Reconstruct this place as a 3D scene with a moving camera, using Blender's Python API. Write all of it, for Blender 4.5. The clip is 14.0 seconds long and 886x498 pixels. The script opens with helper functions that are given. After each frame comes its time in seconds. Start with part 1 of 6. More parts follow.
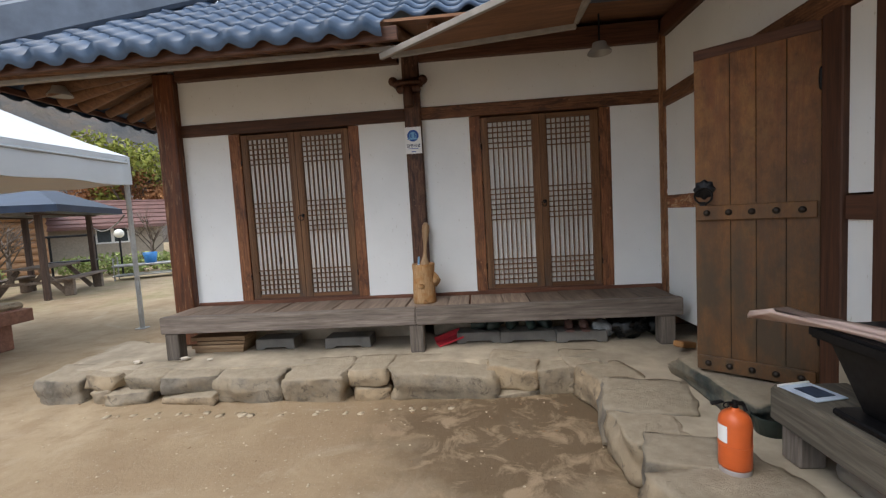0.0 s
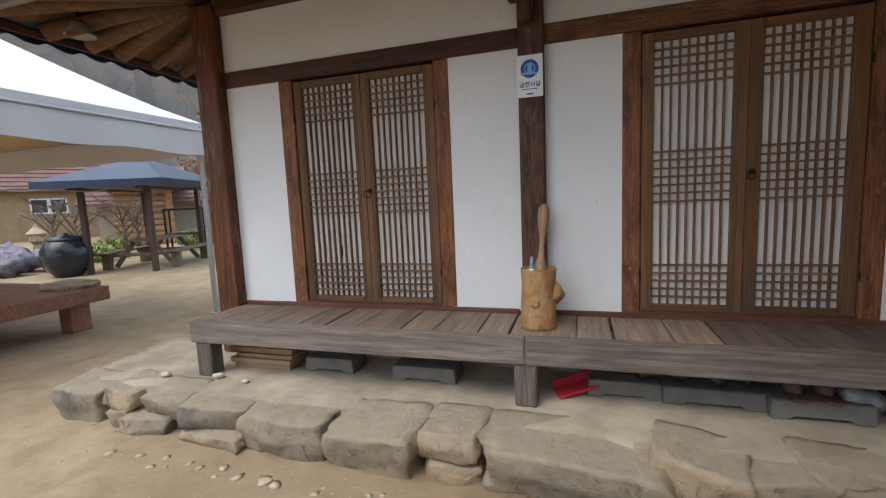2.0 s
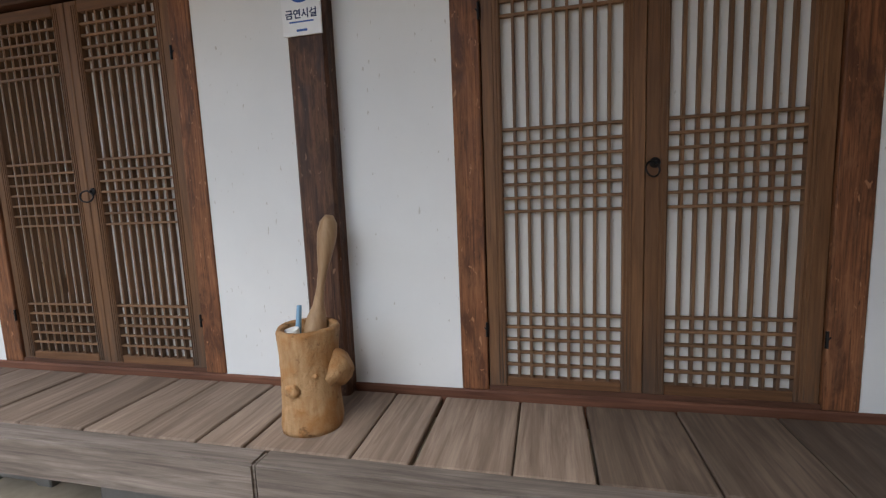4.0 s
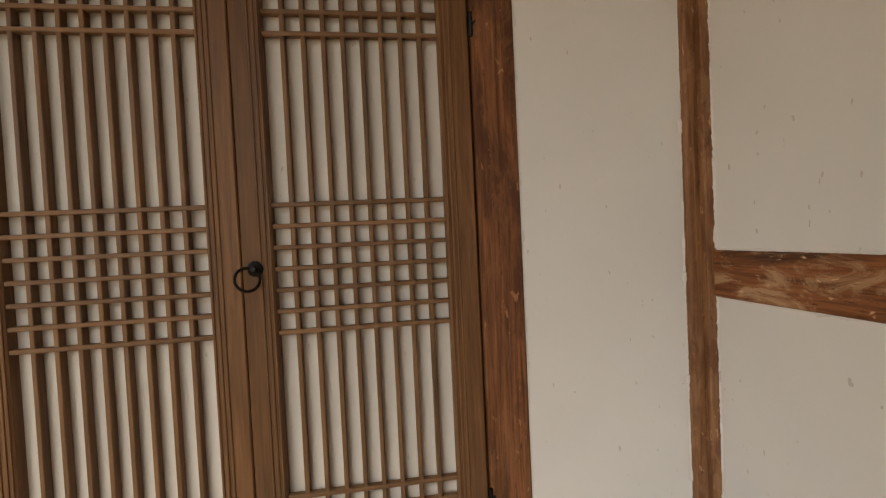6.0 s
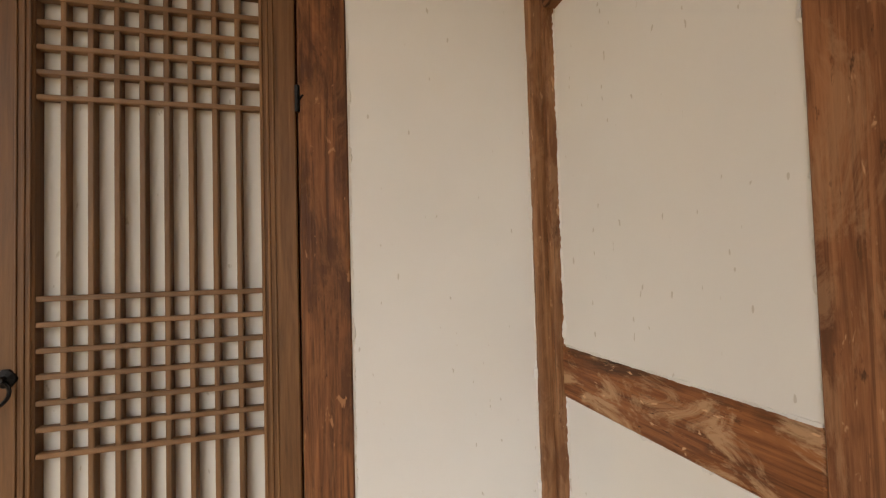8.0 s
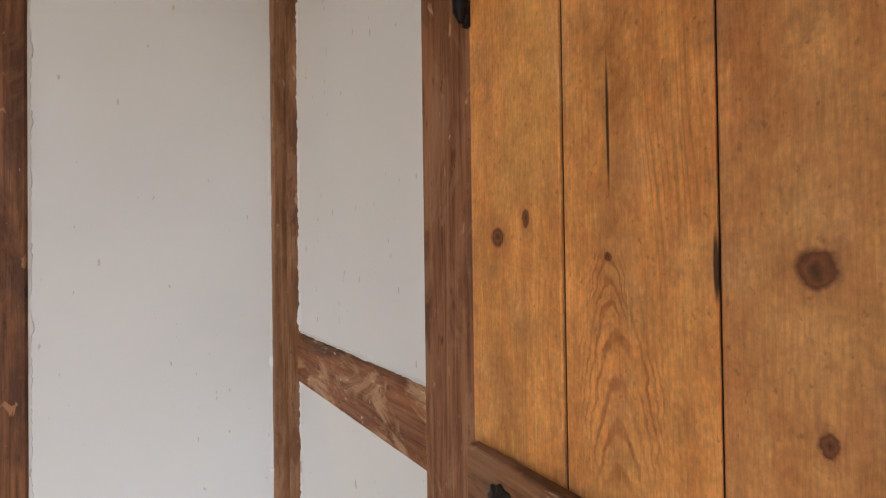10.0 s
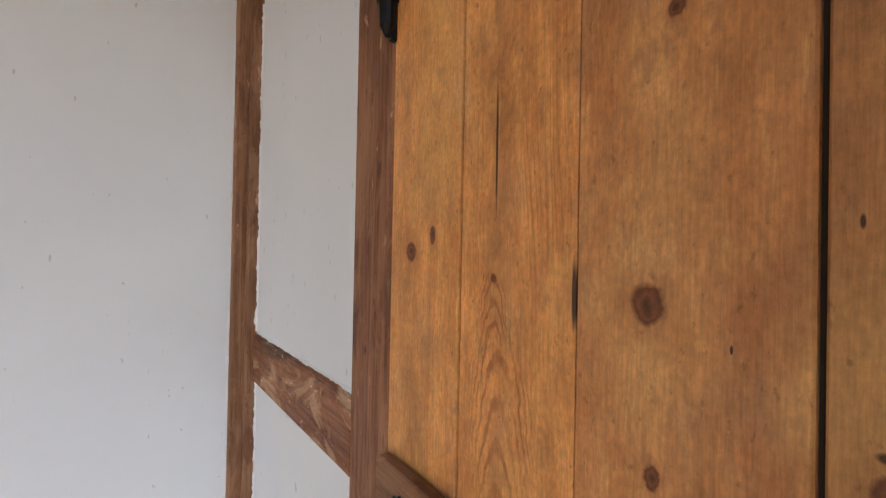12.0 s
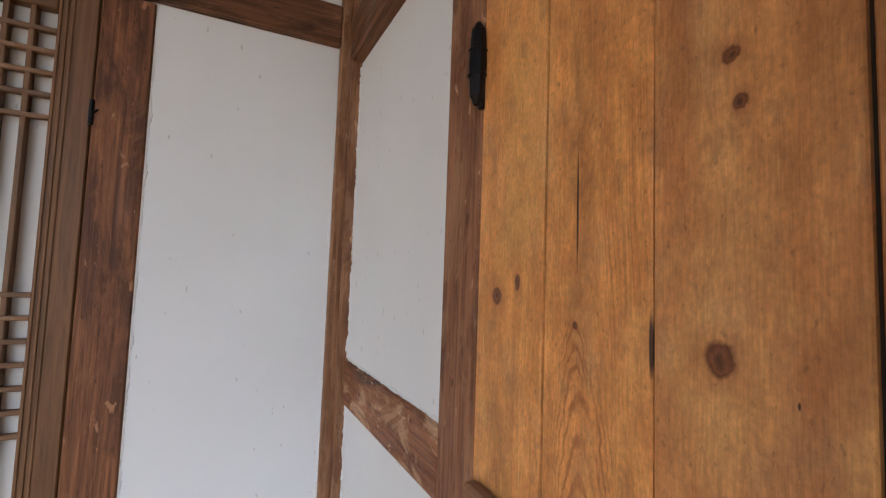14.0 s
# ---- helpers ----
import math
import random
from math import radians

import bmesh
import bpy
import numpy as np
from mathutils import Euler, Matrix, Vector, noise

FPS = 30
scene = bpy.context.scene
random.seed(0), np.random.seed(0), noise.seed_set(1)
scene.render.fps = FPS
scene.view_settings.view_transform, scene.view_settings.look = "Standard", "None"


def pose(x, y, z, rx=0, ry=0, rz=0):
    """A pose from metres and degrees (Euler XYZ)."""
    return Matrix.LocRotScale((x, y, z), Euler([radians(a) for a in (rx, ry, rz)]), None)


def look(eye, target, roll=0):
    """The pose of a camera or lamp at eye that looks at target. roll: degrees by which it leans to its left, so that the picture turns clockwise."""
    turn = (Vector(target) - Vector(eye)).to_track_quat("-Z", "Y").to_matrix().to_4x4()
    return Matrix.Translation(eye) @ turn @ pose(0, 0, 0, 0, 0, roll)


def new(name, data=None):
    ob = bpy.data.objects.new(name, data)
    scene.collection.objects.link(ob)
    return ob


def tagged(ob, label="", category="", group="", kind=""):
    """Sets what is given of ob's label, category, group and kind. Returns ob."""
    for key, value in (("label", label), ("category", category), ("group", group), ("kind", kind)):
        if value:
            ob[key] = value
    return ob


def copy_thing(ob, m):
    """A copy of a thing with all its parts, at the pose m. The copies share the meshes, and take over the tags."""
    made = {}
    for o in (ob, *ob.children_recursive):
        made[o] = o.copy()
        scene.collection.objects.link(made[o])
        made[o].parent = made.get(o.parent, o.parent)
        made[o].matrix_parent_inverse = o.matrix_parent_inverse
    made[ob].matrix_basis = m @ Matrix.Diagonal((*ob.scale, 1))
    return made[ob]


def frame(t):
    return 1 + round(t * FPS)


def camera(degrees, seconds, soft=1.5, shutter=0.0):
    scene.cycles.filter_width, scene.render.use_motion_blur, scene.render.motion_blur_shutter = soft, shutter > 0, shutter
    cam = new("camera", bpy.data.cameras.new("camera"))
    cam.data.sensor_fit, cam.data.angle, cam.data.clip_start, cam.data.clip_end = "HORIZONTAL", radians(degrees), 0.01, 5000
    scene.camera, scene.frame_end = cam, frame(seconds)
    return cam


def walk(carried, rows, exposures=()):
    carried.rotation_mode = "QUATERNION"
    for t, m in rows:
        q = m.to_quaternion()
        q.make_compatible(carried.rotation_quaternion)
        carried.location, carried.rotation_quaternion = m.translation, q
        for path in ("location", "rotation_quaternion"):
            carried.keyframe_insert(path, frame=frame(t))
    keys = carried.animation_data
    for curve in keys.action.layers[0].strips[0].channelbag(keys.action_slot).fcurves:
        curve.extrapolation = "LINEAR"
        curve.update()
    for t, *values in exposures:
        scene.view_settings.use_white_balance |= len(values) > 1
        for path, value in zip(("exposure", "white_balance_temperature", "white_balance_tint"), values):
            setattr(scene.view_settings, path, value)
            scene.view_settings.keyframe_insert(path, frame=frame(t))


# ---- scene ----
cam = camera(90.3, 14.0, 1.25)
PATH = [
    (0, (-1.817, -4.419, 1.477), (-1.978, -2.431, 1.323), -3.3),
    (0.5, (-1.979, -4.051, 1.512), (-2.314, -2.087, 1.345), -2.7),
    (1, (-2.084, -3.71, 1.526), (-2.589, -1.783, 1.351), -3.3),
    (1.5, (-2.098, -3.408, 1.51), (-2.673, -1.502, 1.315), -3.3),
    (2, (-2.111, -3.01, 1.48), (-2.7, -1.112, 1.249), -2.5),
    (2.2, (-2.092, -2.887, 1.464), (-2.676, -0.99, 1.219), -2.4),
    (4.3, (-1.4, -1.481, 1.472), (-1.783, 0.468, 1.234), -2.3),
    (4.5, (-1.33, -1.364, 1.474), (-1.599, 0.607, 1.26), -2.1),
    (5, (-1.192, -1.146, 1.533), (-1.204, 0.848, 1.38), -2.7),
    (5.5, (-1.078, -1.09, 1.541), (-0.912, 0.901, 1.446), -2.8),
    (6, (-0.85, -1.072, 1.608), (-0.573, 0.908, 1.552), -2.7),
    (6.5, (-0.688, -1.071, 1.711), (-0.316, 0.894, 1.72), -2.6),
    (7, (-0.638, -0.995, 1.732), (-0.257, 0.968, 1.79), -2.4),
    (7.5, (-0.632, -0.981, 1.732), (-0.245, 0.98, 1.807), -1.9),
    (8, (-0.541, -1.016, 1.748), (-0.05, 0.922, 1.815), -1.6),
    (8.5, (-0.472, -1.039, 1.743), (0.226, 0.833, 1.839), -1.7),
    (9, (-0.407, -1.089, 1.749), (0.5, 0.692, 1.84), -1.8),
    (9.2, (-0.382, -1.097, 1.746), (0.588, 0.65, 1.828), -1.8),
    (11.3, (-0.243, -1.227, 1.721), (0.95, 0.378, 1.672), 0.8),
    (11.5, (-0.232, -1.215, 1.727), (0.944, 0.402, 1.69), 0.8),
    (12, (-0.24, -1.208, 1.748), (0.894, 0.44, 1.765), 1.1),
    (12.5, (-0.245, -1.221, 1.766), (0.872, 0.438, 1.828), 1.7),
    (13, (-0.255, -1.22, 1.771), (0.861, 0.438, 1.856), 2.1),
    (13.5, (-0.276, -1.263, 1.766), (0.782, 0.431, 1.87), 2.3),
    (14, (-0.287, -1.252, 1.767), (0.56, 0.555, 1.904), 2.0),
]
EXPOSURES = [(0.0, 0.76, 6550, 9), (1.5, 0.76, 6500, 9), (2.2, 0.76, 6400, 9), (4.3, 1.02, 6400, 9), (5.0, 1.12, 6800, 10), (6.0, 1.52, 8700, 12), (6.6, 1.78, 9000, 12), (7.5, 2.02, 8800, 12), (9.0, 2.04, 7600, 12), (11.3, 2.04, 6400, 11), (12.6, 2.02, 6350, 11), (14.0, 2.0, 6200, 11)]
walk(cam, [(t, look(eye, target, roll)) for t, eye, target, roll in PATH], EXPOSURES)

# ---------------------------------------------------------------- world and light
SUN_EL, SUN_ROT = 60.0, 208.0
world = bpy.data.worlds.new("overcast_sky")
scene.world = world
world.use_nodes = True
wn = world.node_tree
sky = wn.nodes.new("ShaderNodeTexSky")
sky.sky_type, sky.sun_disc = "NISHITA", False
sky.sun_elevation, sky.sun_rotation = radians(SUN_EL), radians(SUN_ROT)
sky.air_density, sky.dust_density, sky.ozone_density = 1.0, 6.0, 1.0
veil = wn.nodes.new("ShaderNodeMix")
veil.data_type = "RGBA"
veil.inputs["Factor"].default_value = 0.72
veil.inputs["B"].default_value = (5.9, 6.9, 8.3, 1)
wn.links.new(sky.outputs[0], veil.inputs["A"])
wn.links.new(veil.outputs["Result"], wn.nodes["Background"].inputs[0])
wn.nodes["Background"].inputs[1].default_value = 0.15
sun = new("sun", bpy.data.lights.new("sun", "SUN"))
sun.data.energy, sun.data.angle, sun.data.color = 1.0, radians(50), (1.0, 0.96, 0.9)
sun.matrix_world = look((20 * math.sin(radians(SUN_ROT)), 20 * math.cos(radians(SUN_ROT)), 20 * math.tan(radians(SUN_EL))), (0, 0, 0))


# ---------------------------------------------------------------- building helpers
def part(name, bm, material, parent=None, label="", smooth=False):
    """Links a bmesh as one mesh object, under a thing if one is given."""
    me = bpy.data.meshes.new(name)
    bmesh.ops.recalc_face_normals(bm, faces=bm.faces)
    bm.to_mesh(me)
    bm.free()
    me.materials.append(material)
    if smooth:
        me.polygons.foreach_set("use_smooth", [True] * len(me.polygons))
    ob = new(name, me)
    if parent:
        ob.parent = parent
    if label:
        ob["label"] = label
    return ob


def piece(name, me, parent, m):
    """One more object on a shared mesh."""
    ob = new(name, me)
    ob.parent = parent
    ob.matrix_basis = m
    return ob


def mesh_of(bm, material, smooth=False):
    me = bpy.data.meshes.new("piece")
    bmesh.ops.recalc_face_normals(bm, faces=bm.faces)
    bm.to_mesh(me)
    bm.free()
    me.materials.append(material)
    if smooth:
        me.polygons.foreach_set("use_smooth", [True] * len(me.polygons))
    return me


def empty(name, x=0, y=0, z=0, rz=0, label="", category="", group="", kind=""):
    ob = new(name)
    ob.empty_display_size = 0.1
    ob.matrix_basis = pose(x, y, z, 0, 0, rz)
    return tagged(ob, label, category, group, kind)


def box(lo, hi, bevel=0.0, bm=None, m=None, seg=1):
    """A box from corner to corner, its edges rounded by bevel."""
    own = bmesh.new()
    size = [b - a for a, b in zip(lo, hi)]
    mid = [(a + b) / 2 for a, b in zip(lo, hi)]
    bmesh.ops.create_cube(own, size=1, matrix=Matrix.LocRotScale(mid, None, size))
    if bevel:
        bmesh.ops.bevel(own, geom=own.edges[:], offset=bevel, segments=seg, affect="EDGES")
    if m is not None:
        own.transform(m)
    return join(bm, own)


def join(bm, own):
    if bm is None:
        return own
    me = bpy.data.meshes.new("tmp")
    own.to_mesh(me)
    own.free()
    bm.from_mesh(me)
    bpy.data.meshes.remove(me)
    return bm


def lathe(rings, n=20, bm=None, m=None, wobble=0.0, seed=0, close=True):
    """A turned body from (radius, z) rings."""
    own = bmesh.new()
    rows = []
    for r, z in rings:
        row = []
        for i in range(n):
            a = 2 * math.pi * i / n
            k = 1 + wobble * noise.noise((math.cos(a) * 1.3 + seed, math.sin(a) * 1.3, z * 4))
            row.append(own.verts.new((r * k * math.cos(a), r * k * math.sin(a), z)))
        rows.append(row)
    for a, b in zip(rows, rows[1:]):
        for i in range(n):
            own.faces.new((a[i], a[(i + 1) % n], b[(i + 1) % n], b[i]))
    if close:
        own.faces.new(rows[0][::-1])
        own.faces.new(rows[-1])
    if m is not None:
        own.transform(m)
    return join(bm, own)


def rod(a, b, r0, r1=None, n=8, bm=None):
    """A round bar from a to b."""
    a, b = Vector(a), Vector(b)
    turn = (b - a).to_track_quat("Z", "Y").to_matrix().to_4x4()
    return lathe([(r0, 0), (r0 if r1 is None else r1, (b - a).length)], n, bm, Matrix.Translation(a) @ turn)


def beam(a, b, w, h, bevel=0.004, bm=None):
    """A squared bar from a to b, w wide and h high."""
    a, b = Vector(a), Vector(b)
    x = (b - a).normalized()
    up = Vector((0, 0, 1)) if abs(x.z) < 0.9 else Vector((0, 1, 0))
    y = up.cross(x).normalized()
    z = x.cross(y)
    m = Matrix((x, y, z)).transposed().to_4x4()
    m.translation = a
    return box((0, -w / 2, -h / 2), ((b - a).length, w / 2, h / 2), bevel, bm, m)


def tube(points, r, n=6, bm=None):
    """A bent round bar through points."""
    own = bmesh.new()
    rows = []
    pts = [Vector(p) for p in points]
    for i, p in enumerate(pts):
        d = (pts[min(i + 1, len(pts) - 1)] - pts[max(i - 1, 0)]).normalized()
        m = d.to_track_quat("Z", "Y").to_matrix()
        rows.append([own.verts.new(p + m @ Vector((r * math.cos(2 * math.pi * k / n), r * math.sin(2 * math.pi * k / n), 0))) for k in range(n)])
    for a, b in zip(rows, rows[1:]):
        for k in range(n):
            own.faces.new((a[k], a[(k + 1) % n], b[(k + 1) % n], b[k]))
    own.faces.new(rows[0][::-1])
    own.faces.new(rows[-1])
    return join(bm, own)


def ring(r, thick, m, bm=None, n=20):
    own = bmesh.new()
    rows = []
    for i in range(n):
        a = 2 * math.pi * i / n
        rows.append([own.verts.new(((r + thick * math.cos(b)) * math.cos(a), (r + thick * math.cos(b)) * math.sin(a), thick * math.sin(b))) for b in [2 * math.pi * k / 6 for k in range(6)]])
    for i in range(n):
        for k in range(6):
            own.faces.new((rows[i][k], rows[(i + 1) % n][k], rows[(i + 1) % n][(k + 1) % 6], rows[i][(k + 1) % 6]))
    own.transform(m)
    return join(bm, own)


def ico(r, m, sub=2, rough=0.0, seed=0, bm=None, freq=1.5):
    own = bmesh.new()
    bmesh.ops.create_icosphere(own, subdivisions=sub, radius=1)
    for v in own.verts:
        v.co *= r * (1 + rough * noise.noise(v.co * freq + Vector((seed * 3.1, seed, 0))))
    own.transform(m)
    return join(bm, own)


def slab(outline, z0, z1, bm=None):
    """An upright prism over an outline of (x, y)."""
    own = bmesh.new()
    low = [own.verts.new((x, y, z0)) for x, y in outline]
    high = [own.verts.new((x, y, z1)) for x, y in outline]
    n = len(outline)
    own.faces.new(low[::-1])
    own.faces.new(high)
    for i in range(n):
        own.faces.new((low[i], low[(i + 1) % n], high[(i + 1) % n], high[i]))
    return join(bm, own)


# ---------------------------------------------------------------- materials
def nodes_of(name, rough=0.7, metal=0.0, spec=0.4):
    mat = bpy.data.materials.new(name)
    mat.use_nodes = True
    t = mat.node_tree
    p = t.nodes["Principled BSDF"]
    p.inputs["Roughness"].default_value = rough
    p.inputs["Metallic"].default_value = metal
    p.inputs["Specular IOR Level"].default_value = spec
    return mat, t, p


def coords(t, scale=(1, 1, 1), shift=True, world_space=False):
    """Object coordinates, moved apart from object to object, and scaled."""
    tc = t.nodes.new("ShaderNodeTexCoord")
    src = tc.outputs["Object"]
    if world_space:
        src = t.nodes.new("ShaderNodeNewGeometry").outputs["Position"]
    mp = t.nodes.new("ShaderNodeMapping")
    mp.inputs["Scale"].default_value = scale
    if shift:
        info = t.nodes.new("ShaderNodeObjectInfo")
        add = t.nodes.new("ShaderNodeVectorMath")
        add.operation = "MULTIPLY_ADD"
        add.inputs[1].default_value = (7.3, 5.1, 3.7)
        t.links.new(info.outputs["Random"], add.inputs[0])
        t.links.new(src, add.inputs[2])
        src = add.outputs[0]
    t.links.new(src, mp.inputs[0])
    return mp.outputs[0]


def noise_tex(t, vec, scale, detail=5, rough=0.6, distort=0.0):
    n = t.nodes.new("ShaderNodeTexNoise")
    n.inputs["Scale"].default_value = scale
    n.inputs["Detail"].default_value = detail
    n.inputs["Roughness"].default_value = rough
    n.inputs["Distortion"].default_value = distort
    t.links.new(vec, n.inputs["Vector"])
    return n.outputs["Fac"]


def ramp(t, fac, stops):
    r = t.nodes.new("ShaderNodeValToRGB")
    els = r.color_ramp.elements
    while len(els) < len(stops):
        els.new(0.5)
    for e, (pos, col) in zip(els, stops):
        e.position = pos
        e.color = (*col, 1) if len(col) == 3 else col
    t.links.new(fac, r.inputs[0])
    return r.outputs["Color"]


def grey(v):
    return (v, v, v)


def mix(t, fac, a, b, mode="MIX"):
    m = t.nodes.new("ShaderNodeMix")
    m.data_type, m.blend_type = "RGBA", mode
    for key, v in (("Factor", fac), ("A", a), ("B", b)):
        sock = m.inputs[key] if key != "Factor" else m.inputs["Factor"]
        if isinstance(v, bpy.types.NodeSocket):
            t.links.new(v, sock)
        elif isinstance(v, tuple):
            sock.default_value = (*v, 1)
        else:
            sock.default_value = v
    return m.outputs["Result"]


def math_node(t, op, a, b=None, c=None, clamp=False):
    m = t.nodes.new("ShaderNodeMath")
    m.operation, m.use_clamp = op, clamp
    for i, v in enumerate((a, b, c)):
        if v is None:
            continue
        if isinstance(v, bpy.types.NodeSocket):
            t.links.new(v, m.inputs[i])
        else:
            m.inputs[i].default_value = v
    return m.outputs[0]


def bump(t, p, height, strength=0.3, distance=0.01):
    b = t.nodes.new("ShaderNodeBump")
    b.inputs["Strength"].default_value = strength
    b.inputs["Distance"].default_value = distance
    t.links.new(height, b.inputs["Height"])
    t.links.new(b.outputs[0], p.inputs["Normal"])


def wood(name, dark, light, axis="z", fine=55.0, rough=0.62, stain=0.5, stain_col=None, relief=0.25, spots=0.0, grime=0.0):
    """Timber with its grain along an axis, two scales of variation and worn stains."""
    mat, t, p = nodes_of(name, rough, 0, 0.3)
    k = {"x": (0.05, 1, 1), "y": (1, 0.05, 1), "z": (1, 1, 0.05)}[axis]
    g = noise_tex(t, coords(t, k), fine, 6, 0.65, 0.6)
    k2 = {"x": (0.12, 1, 1), "y": (1, 0.12, 1), "z": (1, 1, 0.12)}[axis]
    broad = noise_tex(t, coords(t, k2), 9, 4, 0.6, 1.2)
    base = ramp(t, g, [(0.28, dark), (0.72, light)])
    mid = tuple((a + b) * 0.5 for a, b in zip(dark, light))
    worn = stain_col or tuple(c * 0.55 for c in mid)
    sf = ramp(t, broad, [(0.42, grey(0)), (0.7, grey(stain))])
    col = mix(t, sf, base, worn)
    info = t.nodes.new("ShaderNodeObjectInfo")
    vary = ramp(t, info.outputs["Random"], [(0, grey(0.82)), (1, grey(1.12))])
    col = mix(t, 1.0, col, vary, "MULTIPLY")
    if grime:
        up = t.nodes.new("ShaderNodeSeparateXYZ")
        t.links.new(coords(t, shift=False), up.inputs[0])
        low = math_node(t, "MULTIPLY_ADD", up.outputs[2], -2.6, 1.05, clamp=True)
        dirt = math_node(t, "MULTIPLY", low, ramp(t, noise_tex(t, coords(t, k2), 14, 5, 0.65), [(0.35, grey(0.1)), (0.62, grey(grime))]))
        col = mix(t, dirt, col, (0.060, 0.050, 0.042))
    if spots:
        s = ramp(t, noise_tex(t, coords(t, k2), 34, 6, 0.65), [(0.57, grey(0)), (0.63, grey(spots))])
        col = mix(t, s, col, (0.34, 0.19, 0.10))
        d = ramp(t, noise_tex(t, coords(t, k2), 60, 5, 0.7), [(0.58, grey(0)), (0.68, grey(0.7))])
        col = mix(t, d, col, tuple(c * 0.35 for c in dark))
    t.links.new(col, p.inputs["Base Color"])
    t.links.new(ramp(t, g, [(0.2, grey(rough - 0.12)), (0.8, grey(rough + 0.18))]), p.inputs["Roughness"])
    bump(t, p, g, relief, 0.004)
    return mat


def worn_wood(name, base, light, pale, dark, axis="z", patches=0.8):
    """Old stained timber: grain, rubbed pale patches along it, dark stains and cracks."""
    mat, t, p = nodes_of(name, 0.55, 0, 0.3)
    along = {"x": 0, "y": 1, "z": 2}[axis]

    def stretch(k):
        return tuple(k if i == along else 1 for i in range(3))

    g = noise_tex(t, coords(t, stretch(0.04)), 85, 6, 0.65, 0.5)
    col = ramp(t, g, [(0.36, base), (0.64, light)])
    lines = ramp(t, noise_tex(t, coords(t, stretch(0.025)), 170, 3, 0.6, 0.3), [(0.52, grey(0)), (0.66, grey(0.6))])
    col = mix(t, lines, col, tuple(c * 0.45 for c in base))
    stains = ramp(t, noise_tex(t, coords(t, stretch(0.3)), 11, 5, 0.62, 0.8), [(0.48, grey(0)), (0.62, grey(0.85))])
    col = mix(t, stains, col, dark)
    rub = noise_tex(t, coords(t, stretch(0.35)), 15, 8, 0.72, 1.0)
    col = mix(t, ramp(t, rub, [(0.50, grey(0)), (0.60, grey(patches))]), col, pale)
    nick = ramp(t, noise_tex(t, coords(t, stretch(0.25)), 70, 4, 0.7), [(0.62, grey(0)), (0.70, grey(0.8))])
    col = mix(t, nick, col, tuple(c * 0.5 for c in dark))
    chip = ramp(t, noise_tex(t, coords(t, stretch(0.4)), 52, 3, 0.6, 0.5), [(0.655, grey(0)), (0.70, grey(0.9))])
    col = mix(t, chip, col, tuple(min(0.8, c * 1.25) for c in pale))
    t.links.new(col, p.inputs["Base Color"])
    t.links.new(ramp(t, rub, [(0.4, grey(0.45)), (0.6, grey(0.75))]), p.inputs["Roughness"])
    bump(t, p, math_node(t, "ADD", g, rub), 0.45, 0.004)
    return mat


def plaster_mat(name, tone):
    """Lime plaster: faint clouds, small scuffs and specks."""
    mat, t, p = nodes_of(name, 0.9, 0, 0.15)
    v = coords(t, shift=True)
    cloud = noise_tex(t, v, 2.2, 4, 0.55)
    col = ramp(t, cloud, [(0.3, tuple(c * 0.93 for c in tone)), (0.7, tone)])
    yel = ramp(t, noise_tex(t, v, 1.1, 3), [(0.55, grey(0)), (0.8, grey(0.35))])
    col = mix(t, yel, col, (tone[0] * 0.96, tone[1] * 0.9, tone[2] * 0.78))
    speck = ramp(t, noise_tex(t, coords(t, (1, 1, 0.4)), 75, 2, 0.4), [(0.725, grey(0)), (0.75, grey(0.4))])
    col = mix(t, speck, col, (0.34, 0.29, 0.22))
    t.links.new(col, p.inputs["Base Color"])
    bump(t, p, noise_tex(t, v, 60, 6, 0.7), 0.12, 0.003)
    return mat


def plain(name, col, rough=0.6, metal=0.0, var=0.15, scale=12.0, relief=0.1):
    mat, t, p = nodes_of(name, rough, metal)
    n = noise_tex(t, coords(t), scale, 5, 0.6)
    c = ramp(t, n, [(0.3, tuple(x * (1 - var) for x in col)), (0.7, tuple(min(1, x * (1 + var)) for x in col))])
    t.links.new(c, p.inputs["Base Color"])
    bump(t, p, noise_tex(t, coords(t), scale * 6, 3), relief, 0.003)
    return mat


DARK = wood("dark_timber", (0.040, 0.018, 0.011), (0.145, 0.064, 0.038), "z", 60, 0.55, 0.5)
DARK_X = wood("dark_timber_x", (0.040, 0.018, 0.011), (0.145, 0.064, 0.038), "x", 60, 0.55, 0.5)
DARK_Y = wood("dark_timber_y", (0.040, 0.018, 0.011), (0.145, 0.064, 0.038), "y", 60, 0.55, 0.5)
RED = wood("worn_reddish_timber", (0.060, 0.018, 0.007), (0.20, 0.070, 0.028), "z", 55, 0.5, 0.65, (0.030, 0.014, 0.009), 0.3, 0.5)
RED_Y = worn_wood("worn_reddish_rail", (0.17, 0.058, 0.022), (0.36, 0.14, 0.055), (0.56, 0.36, 0.22), (0.055, 0.024, 0.014), "y", 0.8)
JAMB = worn_wood("orange_brown_jamb", (0.125, 0.048, 0.021), (0.30, 0.122, 0.053), (0.32, 0.155, 0.078), (0.080, 0.031, 0.016), "z", 0.35)
DOOR_POST = worn_wood("red_brown_post", (0.17, 0.064, 0.028), (0.38, 0.165, 0.078), (0.46, 0.26, 0.15), (0.11, 0.042, 0.021), "z", 0.5)
